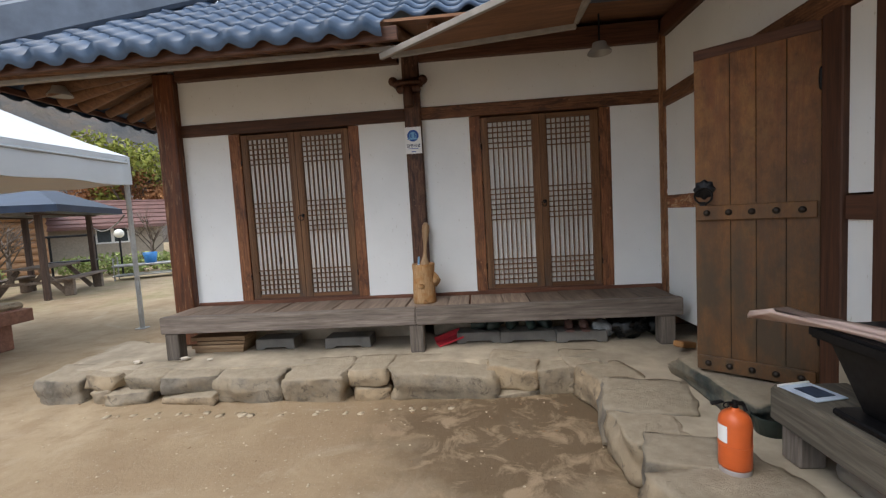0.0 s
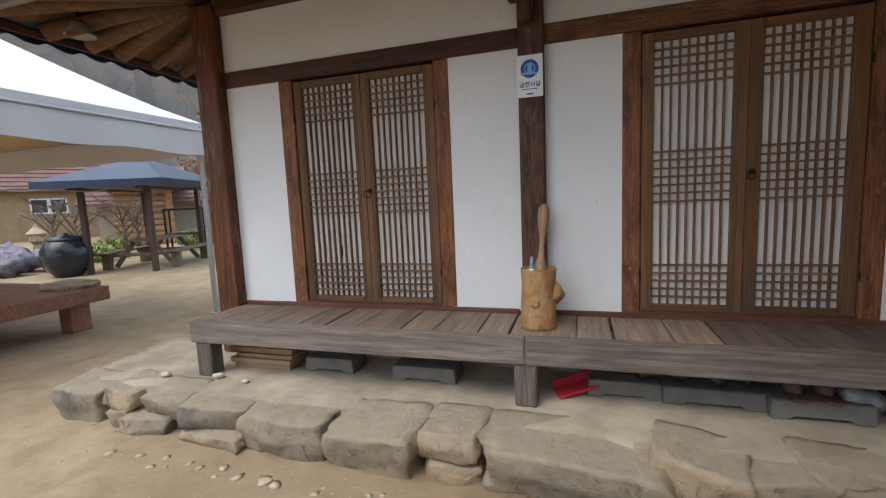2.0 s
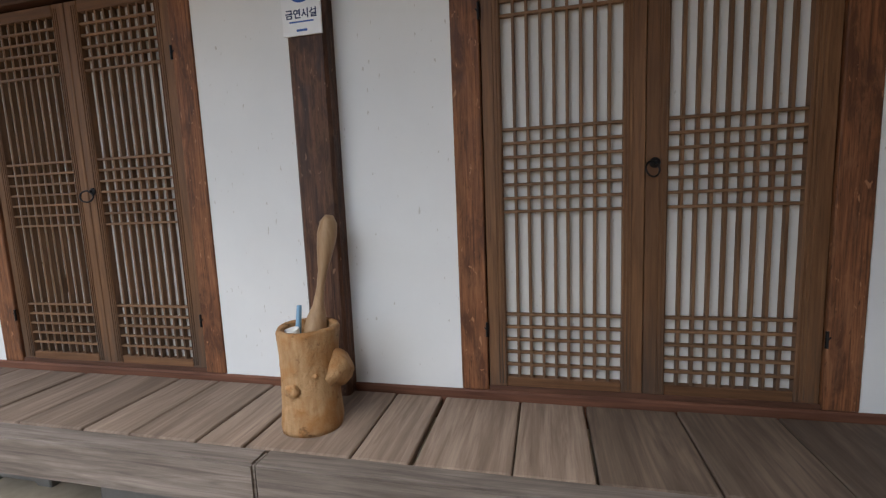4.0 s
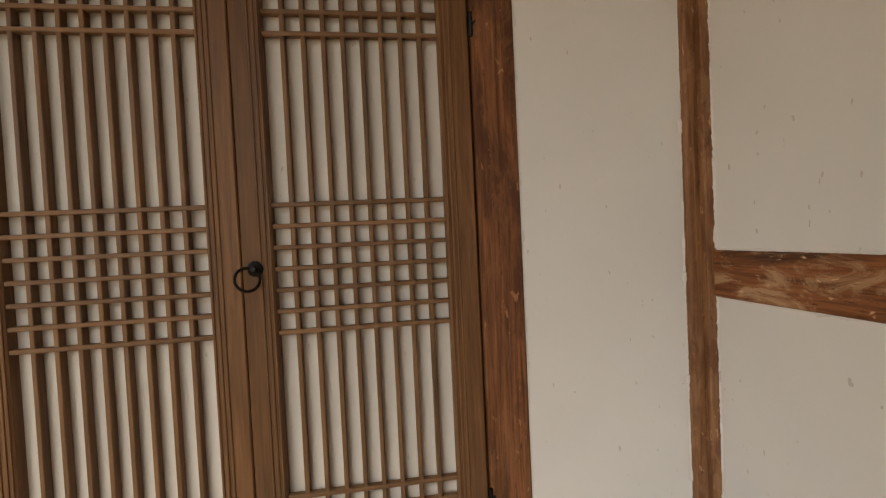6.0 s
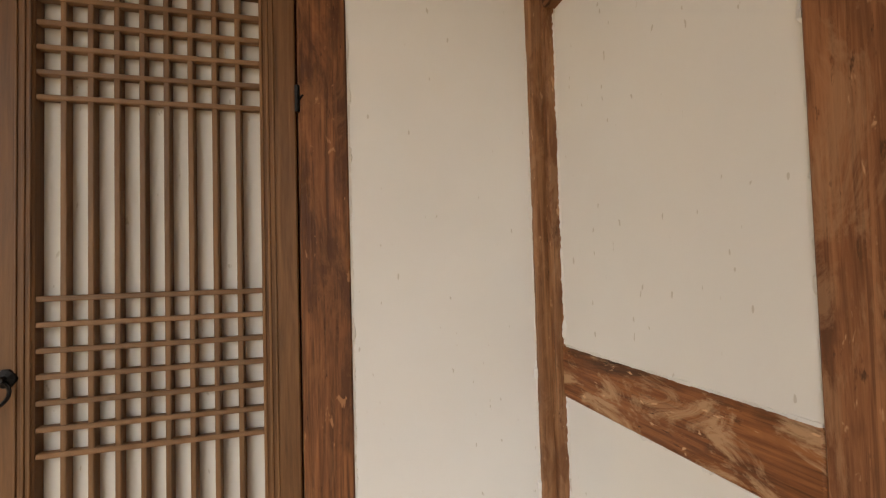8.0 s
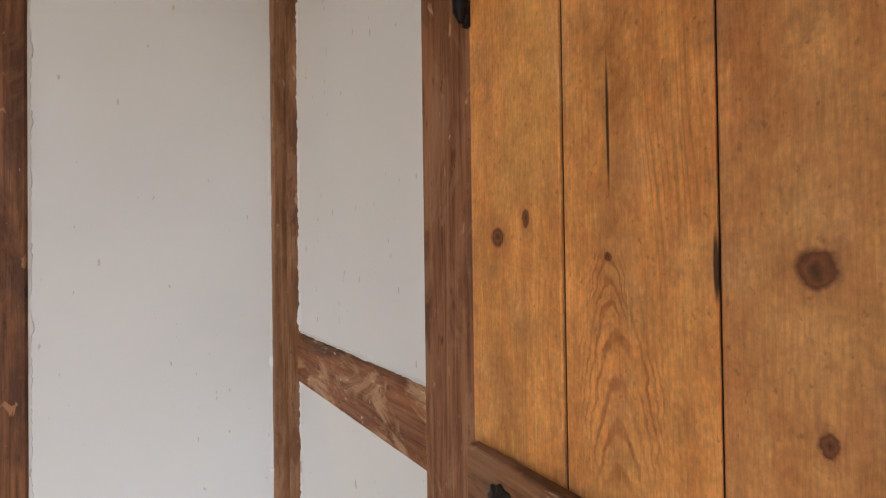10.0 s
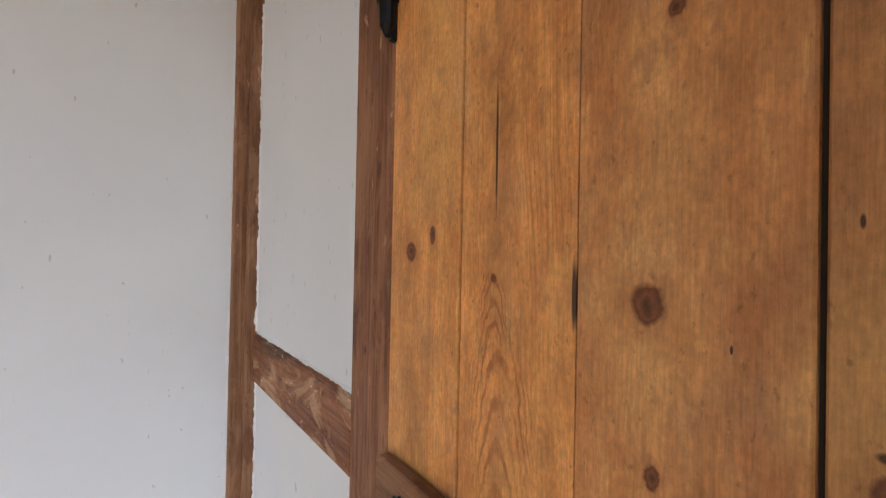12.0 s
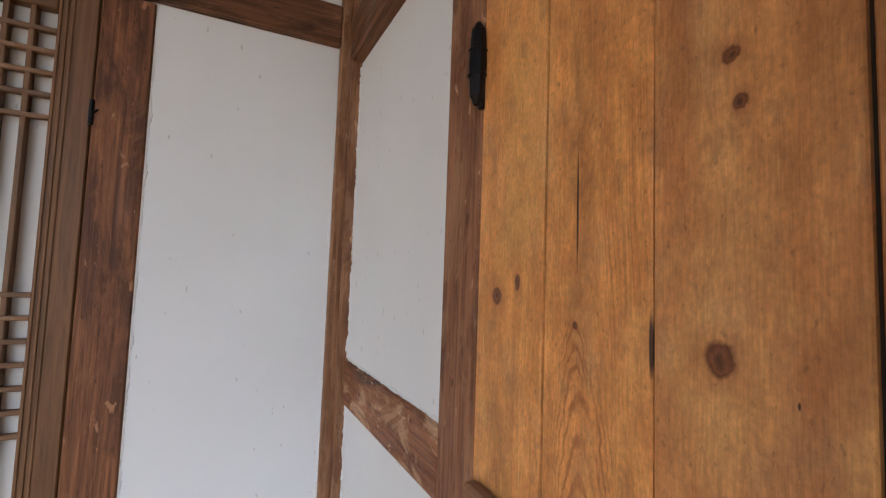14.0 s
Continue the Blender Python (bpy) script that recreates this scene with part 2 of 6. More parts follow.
STUD_WOOD = worn_wood("tan_stud_timber", (0.19, 0.083, 0.038), (0.37, 0.185, 0.092), (0.42, 0.24, 0.14), (0.16, 0.066, 0.031), "z", 0.45)
# lighter copies of the dark lintel timber, brightness of a longer exposure in their colour
LINTEL_X = worn_wood("lightened_lintel_x", (0.085, 0.035, 0.017), (0.225, 0.098, 0.046), (0.28, 0.145, 0.08), (0.050, 0.022, 0.013), "x", 0.35)
LINTEL_Y = worn_wood("lightened_lintel_y", (0.085, 0.035, 0.017), (0.225, 0.098, 0.046), (0.28, 0.145, 0.08), (0.050, 0.022, 0.013), "y", 0.35)
MID_POST = worn_wood("weathered_brown_post", (0.052, 0.024, 0.015), (0.150, 0.070, 0.042), (0.19, 0.11, 0.07), (0.036, 0.017, 0.011), "z", 0.4)
LATTICE = wood("lattice_pine", (0.097, 0.048, 0.022), (0.255, 0.138, 0.068), "z", 65, 0.5, 0.3, grime=0.7)
LATTICE_X = wood("lattice_pine_x", (0.105, 0.054, 0.026), (0.27, 0.150, 0.078), "x", 65, 0.5, 0.3)
PINE = wood("oiled_pine", (0.088, 0.040, 0.018), (0.25, 0.125, 0.058), "z", 65, 0.5, 0.35, grime=0.9)
PINE_X = wood("oiled_pine_x", (0.085, 0.038, 0.017), (0.225, 0.112, 0.052), "x", 65, 0.5, 0.35)
PINE_Y = worn_wood("oiled_pine_y", (0.16, 0.065, 0.027), (0.34, 0.165, 0.078), (0.38, 0.22, 0.13), (0.085, 0.038, 0.02), "y", 0.35)
GREYWOOD_X = wood("weathered_plank_x", (0.095, 0.075, 0.063), (0.30, 0.255, 0.22), "x", 50, 0.8, 0.6, (0.09, 0.07, 0.057), 0.5)
GREYWOOD_Y = wood("weathered_plank_y", (0.15, 0.105, 0.078), (0.38, 0.29, 0.225), "y", 45, 0.75, 0.6, (0.13, 0.09, 0.065), 0.5)
# right-end porch boards: stained, and darkened further in place of the corner's shade
SHADED_PLANK_Y = wood("stained_shaded_plank_y", (0.088, 0.062, 0.046), (0.235, 0.175, 0.132), "y", 45, 0.7, 0.75, (0.062, 0.045, 0.034), 0.5)
GREYWOOD = wood("weathered_post", (0.075, 0.060, 0.050), (0.24, 0.205, 0.175), "z", 50, 0.8, 0.6, None, 0.5)
RAFTER = wood("rafter_timber", (0.09, 0.042, 0.022), (0.27, 0.14, 0.075), "y", 40, 0.6, 0.5)
SOFFIT = wood("soffit_board", (0.11, 0.052, 0.028), (0.30, 0.155, 0.085), "x", 30, 0.6, 0.5)
PLASTER = plaster_mat("white_plaster", (0.80, 0.805, 0.795))
PAPER = plaster_mat("door_paper", (0.72, 0.705, 0.665))
IRON = plain("black_iron", (0.018, 0.018, 0.02), 0.45, 0.7, 0.3, 30)
TILE = plain("blue_grey_roof_tile", (0.046, 0.078, 0.134), 0.28, 0.08, 0.25, 7)
RIDGE = plain("grey_roof_ridge", (0.13, 0.15, 0.185), 0.5, 0.1, 0.2, 5)
CEMENT = plain("dusty_cement", (0.40, 0.338, 0.255), 0.95, 0, 0.34, 2.6, 0.6)


def stone_mat(name, a, b):
    mat, t, p = nodes_of(name, 0.9, 0, 0.2)
    v = coords(t)
    n = noise_tex(t, v, 5, 8, 0.65)
    col = ramp(t, n, [(0.3, a), (0.5, tuple((x + y) / 2 for x, y in zip(a, b))), (0.72, b)])
    info = t.nodes.new("ShaderNodeObjectInfo")
    col = mix(t, 1.0, col, ramp(t, info.outputs["Random"], [(0, (0.70, 0.72, 0.76)), (0.5, (1, 0.98, 0.95)), (1, (1.35, 1.15, 0.92))]), "MULTIPLY")
    dust = ramp(t, noise_tex(t, v, 2.7, 5), [(0.42, grey(0)), (0.66, grey(0.75))])
    col = mix(t, dust, col, (0.42, 0.33, 0.22))
    vein = ramp(t, noise_tex(t, v, 7, 9, 0.75, 1.2), [(0.36, grey(0.75)), (0.46, grey(0))])
    col = mix(t, vein, col, (0.10, 0.085, 0.07))
    # trodden dust lies on the upward faces
    up = t.nodes.new("ShaderNodeSeparateXYZ")
    t.links.new(t.nodes.new("ShaderNodeNewGeometry").outputs["Normal"], up.inputs[0])
    settled = math_node(t, "MULTIPLY_ADD", math_node(t, "ADD", up.outputs[2], math_node(t, "MULTIPLY_ADD", noise_tex(t, v, 9, 5, 0.65), 0.9, -0.45)), 2.2, -1.0, clamp=True)
    tan = ramp(t, noise_tex(t, v, 14, 6, 0.7), [(0.3, (0.33, 0.275, 0.205)), (0.7, (0.45, 0.38, 0.285))])
    col = mix(t, math_node(t, "MULTIPLY", settled, 0.88), col, tan)
    t.links.new(col, p.inputs["Base Color"])
    bump(t, p, noise_tex(t, v, 16, 9, 0.75), 0.9, 0.03)
    return mat


def soil_mat():
    """Packed sandy soil with damp darker patches, pale trodden streaks and grit."""
    mat, t, p = nodes_of("packed_soil", 0.95, 0, 0.15)
    v = coords(t, shift=False)
    n1 = noise_tex(t, v, 0.45, 5, 0.6, 0.8)
    col = ramp(t, n1, [(0.32, (0.27, 0.195, 0.122)), (0.5, (0.345, 0.262, 0.168)), (0.68, (0.42, 0.33, 0.222))])
    n2 = noise_tex(t, v, 3.2, 7, 0.7, 0.4)
    col = mix(t, ramp(t, n2, [(0.42, grey(0)), (0.62, grey(0.6))]), col, (0.255, 0.18, 0.11))
    pale = ramp(t, noise_tex(t, v, 1.4, 5, 0.6, 1.5), [(0.58, grey(0)), (0.7, grey(0.5))])
    col = mix(t, pale, col, (0.40, 0.33, 0.24))
    grit = ramp(t, noise_tex(t, v, 55, 3, 0.6), [(0.62, grey(0)), (0.72, grey(0.6))])
    col = mix(t, grit, col, (0.42, 0.36, 0.28))
    # damp hollow in the corner of the yard, with pale dried marks in it
    near = t.nodes.new("ShaderNodeVectorMath")
    near.operation = "DISTANCE"
    near.inputs[1].default_value = (-1.55, -1.45, 0)
    t.links.new(v, near.inputs[0])
    wob = math_node(t, "MULTIPLY_ADD", noise_tex(t, v, 2.6, 5, 0.6), 0.9, -0.45)
    damp = math_node(t, "MULTIPLY", math_node(t, "SUBTRACT", 1.3, math_node(t, "ADD", near.outputs["Value"], wob)), 1.6, clamp=True)
    col = mix(t, math_node(t, "MULTIPLY", damp, 0.85), col, (0.105, 0.072, 0.043))
    dry = ramp(t, noise_tex(t, v, 4.2, 8, 0.68, 0.7), [(0.50, grey(0)), (0.63, grey(0.85))])
    col = mix(t, math_node(t, "MULTIPLY", math_node(t, "MULTIPLY", damp, dry), 0.7), col, (0.40, 0.30, 0.20))
    # grass grows thinly farther off in the yard
    sep = t.nodes.new("ShaderNodeSeparateXYZ")
    t.links.new(v, sep.inputs[0])
    far = math_node(t, "MULTIPLY_ADD", sep.outputs[1], 0.35, -0.9, clamp=True)
    moss = math_node(t, "MULTIPLY", far, ramp(t, noise_tex(t, v, 0.9, 6, 0.7), [(0.46, grey(0)), (0.62, grey(0.55))]))
    col = mix(t, moss, col, (0.20, 0.185, 0.085))
    t.links.new(col, p.inputs["Base Color"])
    bump(t, p, noise_tex(t, v, 26, 8, 0.75), 0.5, 0.02)
    return mat


STONE = stone_mat("field_stone", (0.15, 0.135, 0.115), (0.48, 0.41, 0.315))
SOIL = soil_mat()

# ---------------------------------------------------------------- ground
def spread(lo, hi, step, reach):
    """Even steps from lo to hi, then growing ones out to reach."""
    inner = list(np.arange(lo, hi + 1e-6, step))
    d, out = step, []
    while (out[-1] if out else 0) < reach:
        d *= 1.6
        out.append((out[-1] if out else 0) + d)
    return [lo - q for q in reversed(out)] + inner + [hi + q for q in out]


def ground_z(x, y):
    if not (-9.2 < x < 1.2 and -6.2 < y < 2.2):
        return 0.0
    z = 0.016 * noise.noise((x * 0.9, y * 0.9, 0)) + 0.008 * noise.noise((x * 4, y * 4, 3)) + 0.004 * noise.noise((x * 11, y * 11, 5))
    if abs(y + 1.17) < 0.22 and -5 < x < -1.5:
        z -= 0.012 * (1 - abs(y + 1.17) / 0.22)
    return z


gx, gy = spread(-9, 1, 0.08, 900), spread(-6, 2, 0.08, 900)
bm = bmesh.new()
rows = []
for y in gy:
    row = []
    for x in gx:
        row.append(bm.verts.new((x, y, ground_z(x, y))))
    rows.append(row)
for a, b in zip(rows, rows[1:]):
    for i in range(len(gx) - 1):
        bm.faces.new((a[i], a[i + 1], b[i + 1], b[i]))
ground = tagged(part("ground", bm, SOIL, smooth=True), "packed sandy soil yard with damp darker patches", "ground", kind="structure")

# ---------------------------------------------------------------- platform of stone and cement
platform = empty("platform", -3, -0.5, 0, label="raised cement platform edged with rough field stones", category="platform", kind="structure")
bm = bmesh.new()
edge_pts = [(0.25, 0.1), (-5.75, 0.1), (-5.72, -0.62)]
edge_pts += [(-5.5 + i * 0.13, -0.775 + 0.07 * noise.noise((i * 0.55, 0, 0))) for i in range(35)]
edge_pts += [(-0.90, -0.86)]
edge_pts += [(-0.885 + 0.05 * noise.noise((i * 0.9, 4, 0)), -1.0 - i * 0.2) for i in range(21)] + [(-0.88, -5.2), (0.25, -5.2)]
slab([(x + 3, y + 0.5) for x, y in edge_pts], -0.05, 0.25, bm)
part("platform_top", bm, CEMENT, platform, "dusty trodden cement surface")


def stone(w, d, h, seed, flat=0.0):
    """A rough split block, wide w, deep d, high h, on its base."""
    own = bmesh.new()
    bmesh.ops.create_cube(own, size=1)
    bmesh.ops.subdivide_edges(own, edges=own.edges[:], cuts=9, use_grid_fill=True)
    big = max(w, d, h)
    off = Vector((seed * 1.7, seed * 0.31, seed * 0.9))
    for v in own.verts:
        c = v.co.copy()
        c = c.lerp(c.normalized() * 0.6, 0.27)
        # lean the sides and break the faces into a few planes
        c.x += 0.10 * noise.noise(Vector((c.y, c.z, 0)) * 1.6 + off)
        c.y += 0.10 * noise.noise(Vector((c.x, c.z, 3)) * 1.6 + off)
        c.z += 0.08 * noise.noise(Vector((c.x, c.y, 6)) * 1.9 + off)
        p = Vector((c.x * w, c.y * d, c.z * h)) / 0.3
        cell = noise.voronoi(p * 1.3 + off)[0]
        k = 0.15 * (cell[1] - cell[0]) + 0.08 * noise.noise(p * 3 + off) + 0.04 * noise.noise(p * 9 + off) - 0.03
        c *= 1 + k
        v.co = (c.x * w, c.y * d, (min(c.z, 0.46) + 0.5) * h)
    return own


# x, y, width, depth, height, base height: the stones along the front edge
FRONT = [(-5.58, -0.72, 0.40, 0.34, 0.27, 0), (-5.18, -0.80, 0.16, 0.2, 0.15, 0), (-5.19, -0.70, 0.30, 0.34, 0.13, 0.14), (-4.92, -0.82, 0.38, 0.24, 0.13, 0),
         (-4.80, -0.72, 0.34, 0.32, 0.15, 0.12), (-4.33, -0.84, 0.50, 0.24, 0.11, -0.01), (-4.36, -0.74, 0.48, 0.34, 0.16, 0.10), (-3.79, -0.76, 0.60, 0.38, 0.25, 0.01),
         (-3.21, -0.78, 0.52, 0.40, 0.28, -0.01), (-2.76, -0.82, 0.30, 0.26, 0.13, 0), (-2.76, -0.76, 0.34, 0.36, 0.15, 0.13), (-2.18, -0.78, 0.84, 0.42, 0.26, 0.0),
         (-1.58, -0.86, 0.34, 0.2, 0.07, 0), (-1.57, -0.76, 0.40, 0.36, 0.19, 0.08), (-1.26, -0.76, 0.32, 0.34, 0.25, 0), (-0.98, -0.74, 0.40, 0.36, 0.27, 0)]
for i, (x, y, w, d, h, z) in enumerate(FRONT):
    piece("stone", mesh_of(stone(w * 1.04, d, h, i + 1), STONE, True), platform, pose(x + 3, y + 0.485, z - 0.018, 6 + 3 * math.sin(i * 1.7), 4 * math.cos(i * 2.9), 8 * math.sin(i * 2.3)))
# the edge that runs back along the wing
SIDE = [(-0.90, -1.14, 0.36, 0.42, 0.262, 12), (-0.80, -1.58, 0.56, 0.54, 0.272, -16), (-0.92, -1.98, 0.36, 0.40, 0.262, 8), (-0.86, -2.28, 0.42, 0.30, 0.285, -10), (-0.80, -2.60, 0.62, 0.46, 0.285, 12), (-0.90, -3.05, 0.44, 0.5, 0.27, 0), (-0.92, -3.6, 0.44, 0.62, 0.262, 5), (-0.90, -4.25, 0.42, 0.7, 0.27, -4), (-0.90, -4.92, 0.42, 0.66, 0.265, 4)]
for i, (x, y, w, d, h, rz) in enumerate(SIDE):
    piece("stone", mesh_of(stone(w, d * 1.05, h, i + 31), STONE, True), platform, pose(x + 3, y + 0.5, 0.0, 0, 0, rz))
# corner end stones along the far side
for i, (x, y) in enumerate([(-5.68, -0.36), (-5.70, 0.02)]):
    piece("stone", mesh_of(stone(0.32, 0.4, 0.26, i + 51), STONE, True), platform, pose(x + 3, y + 0.5, 0, 0, 0, 5))

# ---------------------------------------------------------------- front wall
RED_X = wood("reddish_ground_beam", (0.07, 0.026, 0.014), (0.20, 0.085, 0.05), "x", 50, 0.6, 0.5)
Z_SILL, Z_LIN0, Z_LIN1, Z_UP = 0.695, 2.42, 2.54, 2.97
BAY = -2.455
wall_front = empty("wall_front", -2.4, 0, 0.25, label="white plaster wall between dark timber posts and beams", category="wall", kind="structure")


def on_front(lo, hi, name, material, label="", bevel=0.0):
    part(name, box([lo[0] + 2.4, lo[1], lo[2] - 0.25], [hi[0] + 2.4, hi[1], hi[2] - 0.25], bevel), material, wall_front, label)


for x0, x1 in ((-4.805, -4.317), (-2.96, -2.485), (-2.32, -1.862), (-0.498, -0.045)):
    on_front((x0 - 0.02, 0, Z_SILL - 0.02), (x1 + 0.02, 0.14, Z_LIN0 + 0.02), "plaster_panel", PLASTER)
for x0, x1 in ((-4.82, -2.475), (-2.33, -0.045)):
    on_front((x0 - 0.01, 0, Z_LIN1 - 0.02), (x1 + 0.01, 0.14, Z_UP + 0.1), "plaster_panel", PLASTER)
    on_front((x0 + 0.005, -0.022, Z_LIN0), (x1 - 0.005, 0.14, Z_LIN1), "lintel_beam", DARK_X if x0 < -4 else LINTEL_X, bevel=0.006)
on_front((-5.02, -0.09, 0.26), (-4.806, 0.13, 3.05), "post", RED, "worn reddish corner post", 0.012)
on_front((-2.474, -0.072, 0.40), (-2.312, 0.13, 3.05), "post", MID_POST, bevel=0.012)
on_front((-0.052, -0.022, 0.40), (0.02, 0.14, 3.05), "post", STUD_WOOD, "narrow corner stud", 0.005)
for x0, x1 in ((-4.80, -2.505), (-2.315, -0.055)):
    on_front((x0, -0.012, 0.56), (x1, 0.14, 0.692), "sill_beam", RED_X, "reddish ground beam", 0.006)
    on_front((x0, -0.06, Z_UP), (x1, 0.16, 3.16), "wall_plate", DARK_X, bevel=0.01)
    # footing under the floor beam
    on_front((x0, 0.03, 0.0), (x1, 0.12, 0.56), "footing_panel", CEMENT)
for x, d in ((-4.317, 0.002), (-1.862, 0.014)):
    on_front((x + d, -0.006, Z_SILL - 0.002), (x + 0.120, 0.13, Z_LIN0 - 0.002), "door_jamb", JAMB, bevel=0.004)
    on_front((x + 1.255, -0.006, Z_SILL - 0.002), (x + 1.362, 0.13, Z_LIN0 - 0.002), "door_jamb", JAMB, bevel=0.004)
    on_front((x + 0.122, 0.0, Z_SILL - 0.003), (x + 1.253, 0.12, 0.712), "door_sill", DARK_X)
# carved bracket at the head of the middle post
bm = box((-0.155, -0.05, 0), (0.155, 0.05, 0.07), 0.02, seg=2)
box((-0.115, -0.06, -0.05), (0.115, 0.05, 0.01), 0.018, bm)
for s in (-1, 1):
    ico(0.045, Matrix.Translation((s * 0.145, -0.01, 0.06)), 2, bm=bm)
box((-0.045, -0.075, -0.19), (0.045, 0.03, 0.0), 0.02, bm)
bracket = part("bracket", bm, DARK, wall_front, "carved dark post-head bracket", True)
bracket.location = (-0.012, -0.10, 2.72 - 0.25)
# rooms behind, closed
back = empty("wall_back", -2.4, 3.2, 0, label="plain plaster walls closing the house behind", category="wall", kind="structure")
part("plaster_panel", box((-2.6, 0, 0), (4.4, 0.15, 3.2)), PLASTER, back)
part("plaster_panel", box((-2.6, -3.06, 0.0), (-2.45, -0.01, 3.2)), PLASTER, back)
part("plaster_panel", box((4.25, -8.2, 0.0), (4.4, -0.01, 3.2)), PLASTER, back)
part("plaster_panel", box((2.42, -8.35, 0.0), (4.4, -8.21, 3.2)), PLASTER, back)
part("floor_boards", box((-2.42, -3.0, 0.5), (4.2, -0.02, 0.56)), GREYWOOD_X, back)

# unseen walls and roofs south of the yard, added to hold back low light
across = empty("wall_across", 0, -11, 0, label="unseen plain plaster walls behind the walk, added to block southern light", category="wall", kind="structure")
part("plaster_panel", box((-3.6, -2.0, 0.0), (2.0, 0.0, 3.6)), PLASTER, across)
part("plaster_panel", box((0.02, 0.01, 0.0), (2.0, 5.7, 3.6)), PLASTER, across)
part("roof_slab", box((-4.4, -2.6, 3.601), (2.6, 0.8, 4.4), 0.1), TILE, across)
part("roof_slab", box((-0.9, 0.81, 3.601), (2.6, 5.2, 4.4), 0.1), TILE, across)

# ---------------------------------------------------------------- wing wall
wall_wing = empty("wall_wing", 0, -1.4, 0.25, label="white plaster wing wall framed in reddish timber", category="wall", kind="structure")


def on_wing(lo, hi, name, material, label="", bevel=0.0):
    own = box([lo[0], lo[1] + 1.4, lo[2] - 0.25], [hi[0], hi[1] + 1.4, hi[2] - 0.25], bevel)
    for v in own.verts:
        # the wall runs slightly off square beside the corner
        v.co.x += 0.03 * max(0.0, min(0.68, 1.355 - v.co.y))
    part(name, own, material, wall_wing, label)


for y0, y1, z0, z1 in ((-0.615, -0.045, 1.53, 2.40), (-0.615, -0.045, 0.40, 1.44), (-2.25, -2.07, 1.47, 2.36), (-2.25, -2.07, 0.80, 1.34), (-5.2, -2.44, 0.80, 2.36), (-5.2, -0.045, 2.48, 3.05)):
    on_wing((0.004, y0 - 0.02, z0), (0.14, y1 + 0.02, z1), "plaster_panel", PLASTER)
on_wing((-0.003, -0.616, 1.420), (0.14, -0.03, 1.541), "rail", RED_Y, "worn red-brown rail", 0.004)
on_wing((-0.022, -0.045, 0.30), (0.14, -0.0225, 3.05), "stud", STUD_WOOD, bevel=0.003)
on_wing((-0.006, -0.7235, 0.26), (0.14, -0.617, 2.42), "door_post", DOOR_POST, bevel=0.004)
on_wing((-0.03, -2.07, 0.26), (0.14, -1.935, 2.42), "door_post", DARK, bevel=0.006)
on_wing((-0.04, -2.44, 0.26), (0.16, -2.25, 3.05), "post", DARK, bevel=0.012)
on_wing((-0.012, -2.25, 1.34), (0.14, -2.07, 1.46), "rail", DARK_Y, bevel=0.004)
on_wing((-0.03, -2.25, 2.37), (0.14, -0.046, 2.50), "lintel_beam", LINTEL_Y, bevel=0.006)
on_wing((-0.03, -5.2, 2.37), (0.14, -2.44, 2.50), "lintel_beam", DARK_Y, bevel=0.006)
on_wing((-0.03, -1.934, 0.28), (0.14, -0.7245, 0.402), "door_sill", DARK_Y, bevel=0.006)
on_wing((-0.05, -5.2, 3.0), (0.16, -0.06, 3.16), "wall_plate", DARK_Y, bevel=0.01)
on_wing((-0.03, -5.2, 0.24), (0.14, -2.07, 0.80), "footing_panel", CEMENT)

# uneven plaster drawn up against the timbers
def ragged(wall, a, b, away, out, high, seed):
    a, b, away, out = Vector(a), Vector(b), Vector(away), Vector(out)
    n = int((b - a).length / 0.006)
    own = bmesh.new()
    rows = []
    for i in range(n + 1):
        q = a.lerp(b, i / n)
        k = 0.5 + 0.5 * noise.noise((i * 0.13, seed, 0)) + 0.45 * noise.noise((i * 0.6, seed, 4)) + (0.5 if noise.noise((i * 0.09, seed, 9)) > 0.38 else 0)
        k = max(0.06, min(1.4, k))
        rows.append([own.verts.new(p) for p in (q - out * 0.001, q + away * (0.007 * k) - out * 0.001, q + away * (0.005 * k) + out * (high * k * 0.6), q + out * (high * k) - away * 0.001)])
    for r0, r1 in zip(rows, rows[1:]):
        for c in range(4):
            own.faces.new((r0[c], r0[(c + 1) % 4], r1[(c + 1) % 4], r1[c]))
    own.faces.new(rows[0][::-1])
    own.faces.new(rows[-1])
    bmesh.ops.recalc_face_normals(own, faces=own.faces[:])
    if wall is wall_wing:
        for v in own.verts:
            v.co.x += 0.03 * max(0.0, -0.045 - v.co.y)
    own.transform(Matrix.Translation(-wall.matrix_basis.translation))
    part("plaster_edge", own, PLASTER, wall)


ragged(wall_front, (-0.0525, 0, 0.70), (-0.0525, 0, 2.28), (-1, 0, 0), (0, -1, 0), 0.006, 1)
ragged(wall_front, (-0.498, 0, 0.70), (-0.498, 0, 2.28), (1, 0, 0), (0, -1, 0), 0.004, 2)
ragged(wall_wing, (0.004, -0.0455, 1.545), (0.004, -0.0455, 2.36), (0, -1, 0), (-1, 0, 0), 0.007, 3)
ragged(wall_wing, (0.004, -0.0455, 0.45), (0.004, -0.0455, 1.43), (0, -1, 0), (-1, 0, 0), 0.006, 4)
ragged(wall_wing, (0.004, -0.612, 1.5415), (0.004, -0.05, 1.5415), (0, 0, 1), (-1, 0, 0), 0.0055, 5)
ragged(wall_wing, (0.004, -0.612, 1.4195), (0.004, -0.05, 1.4195), (0, 0, -1), (-1, 0, 0), 0.004, 6)
ragged(wall_wing, (0.004, -0.6165, 1.545), (0.004, -0.6165, 2.36), (0, 1, 0), (-1, 0, 0), 0.007, 7)

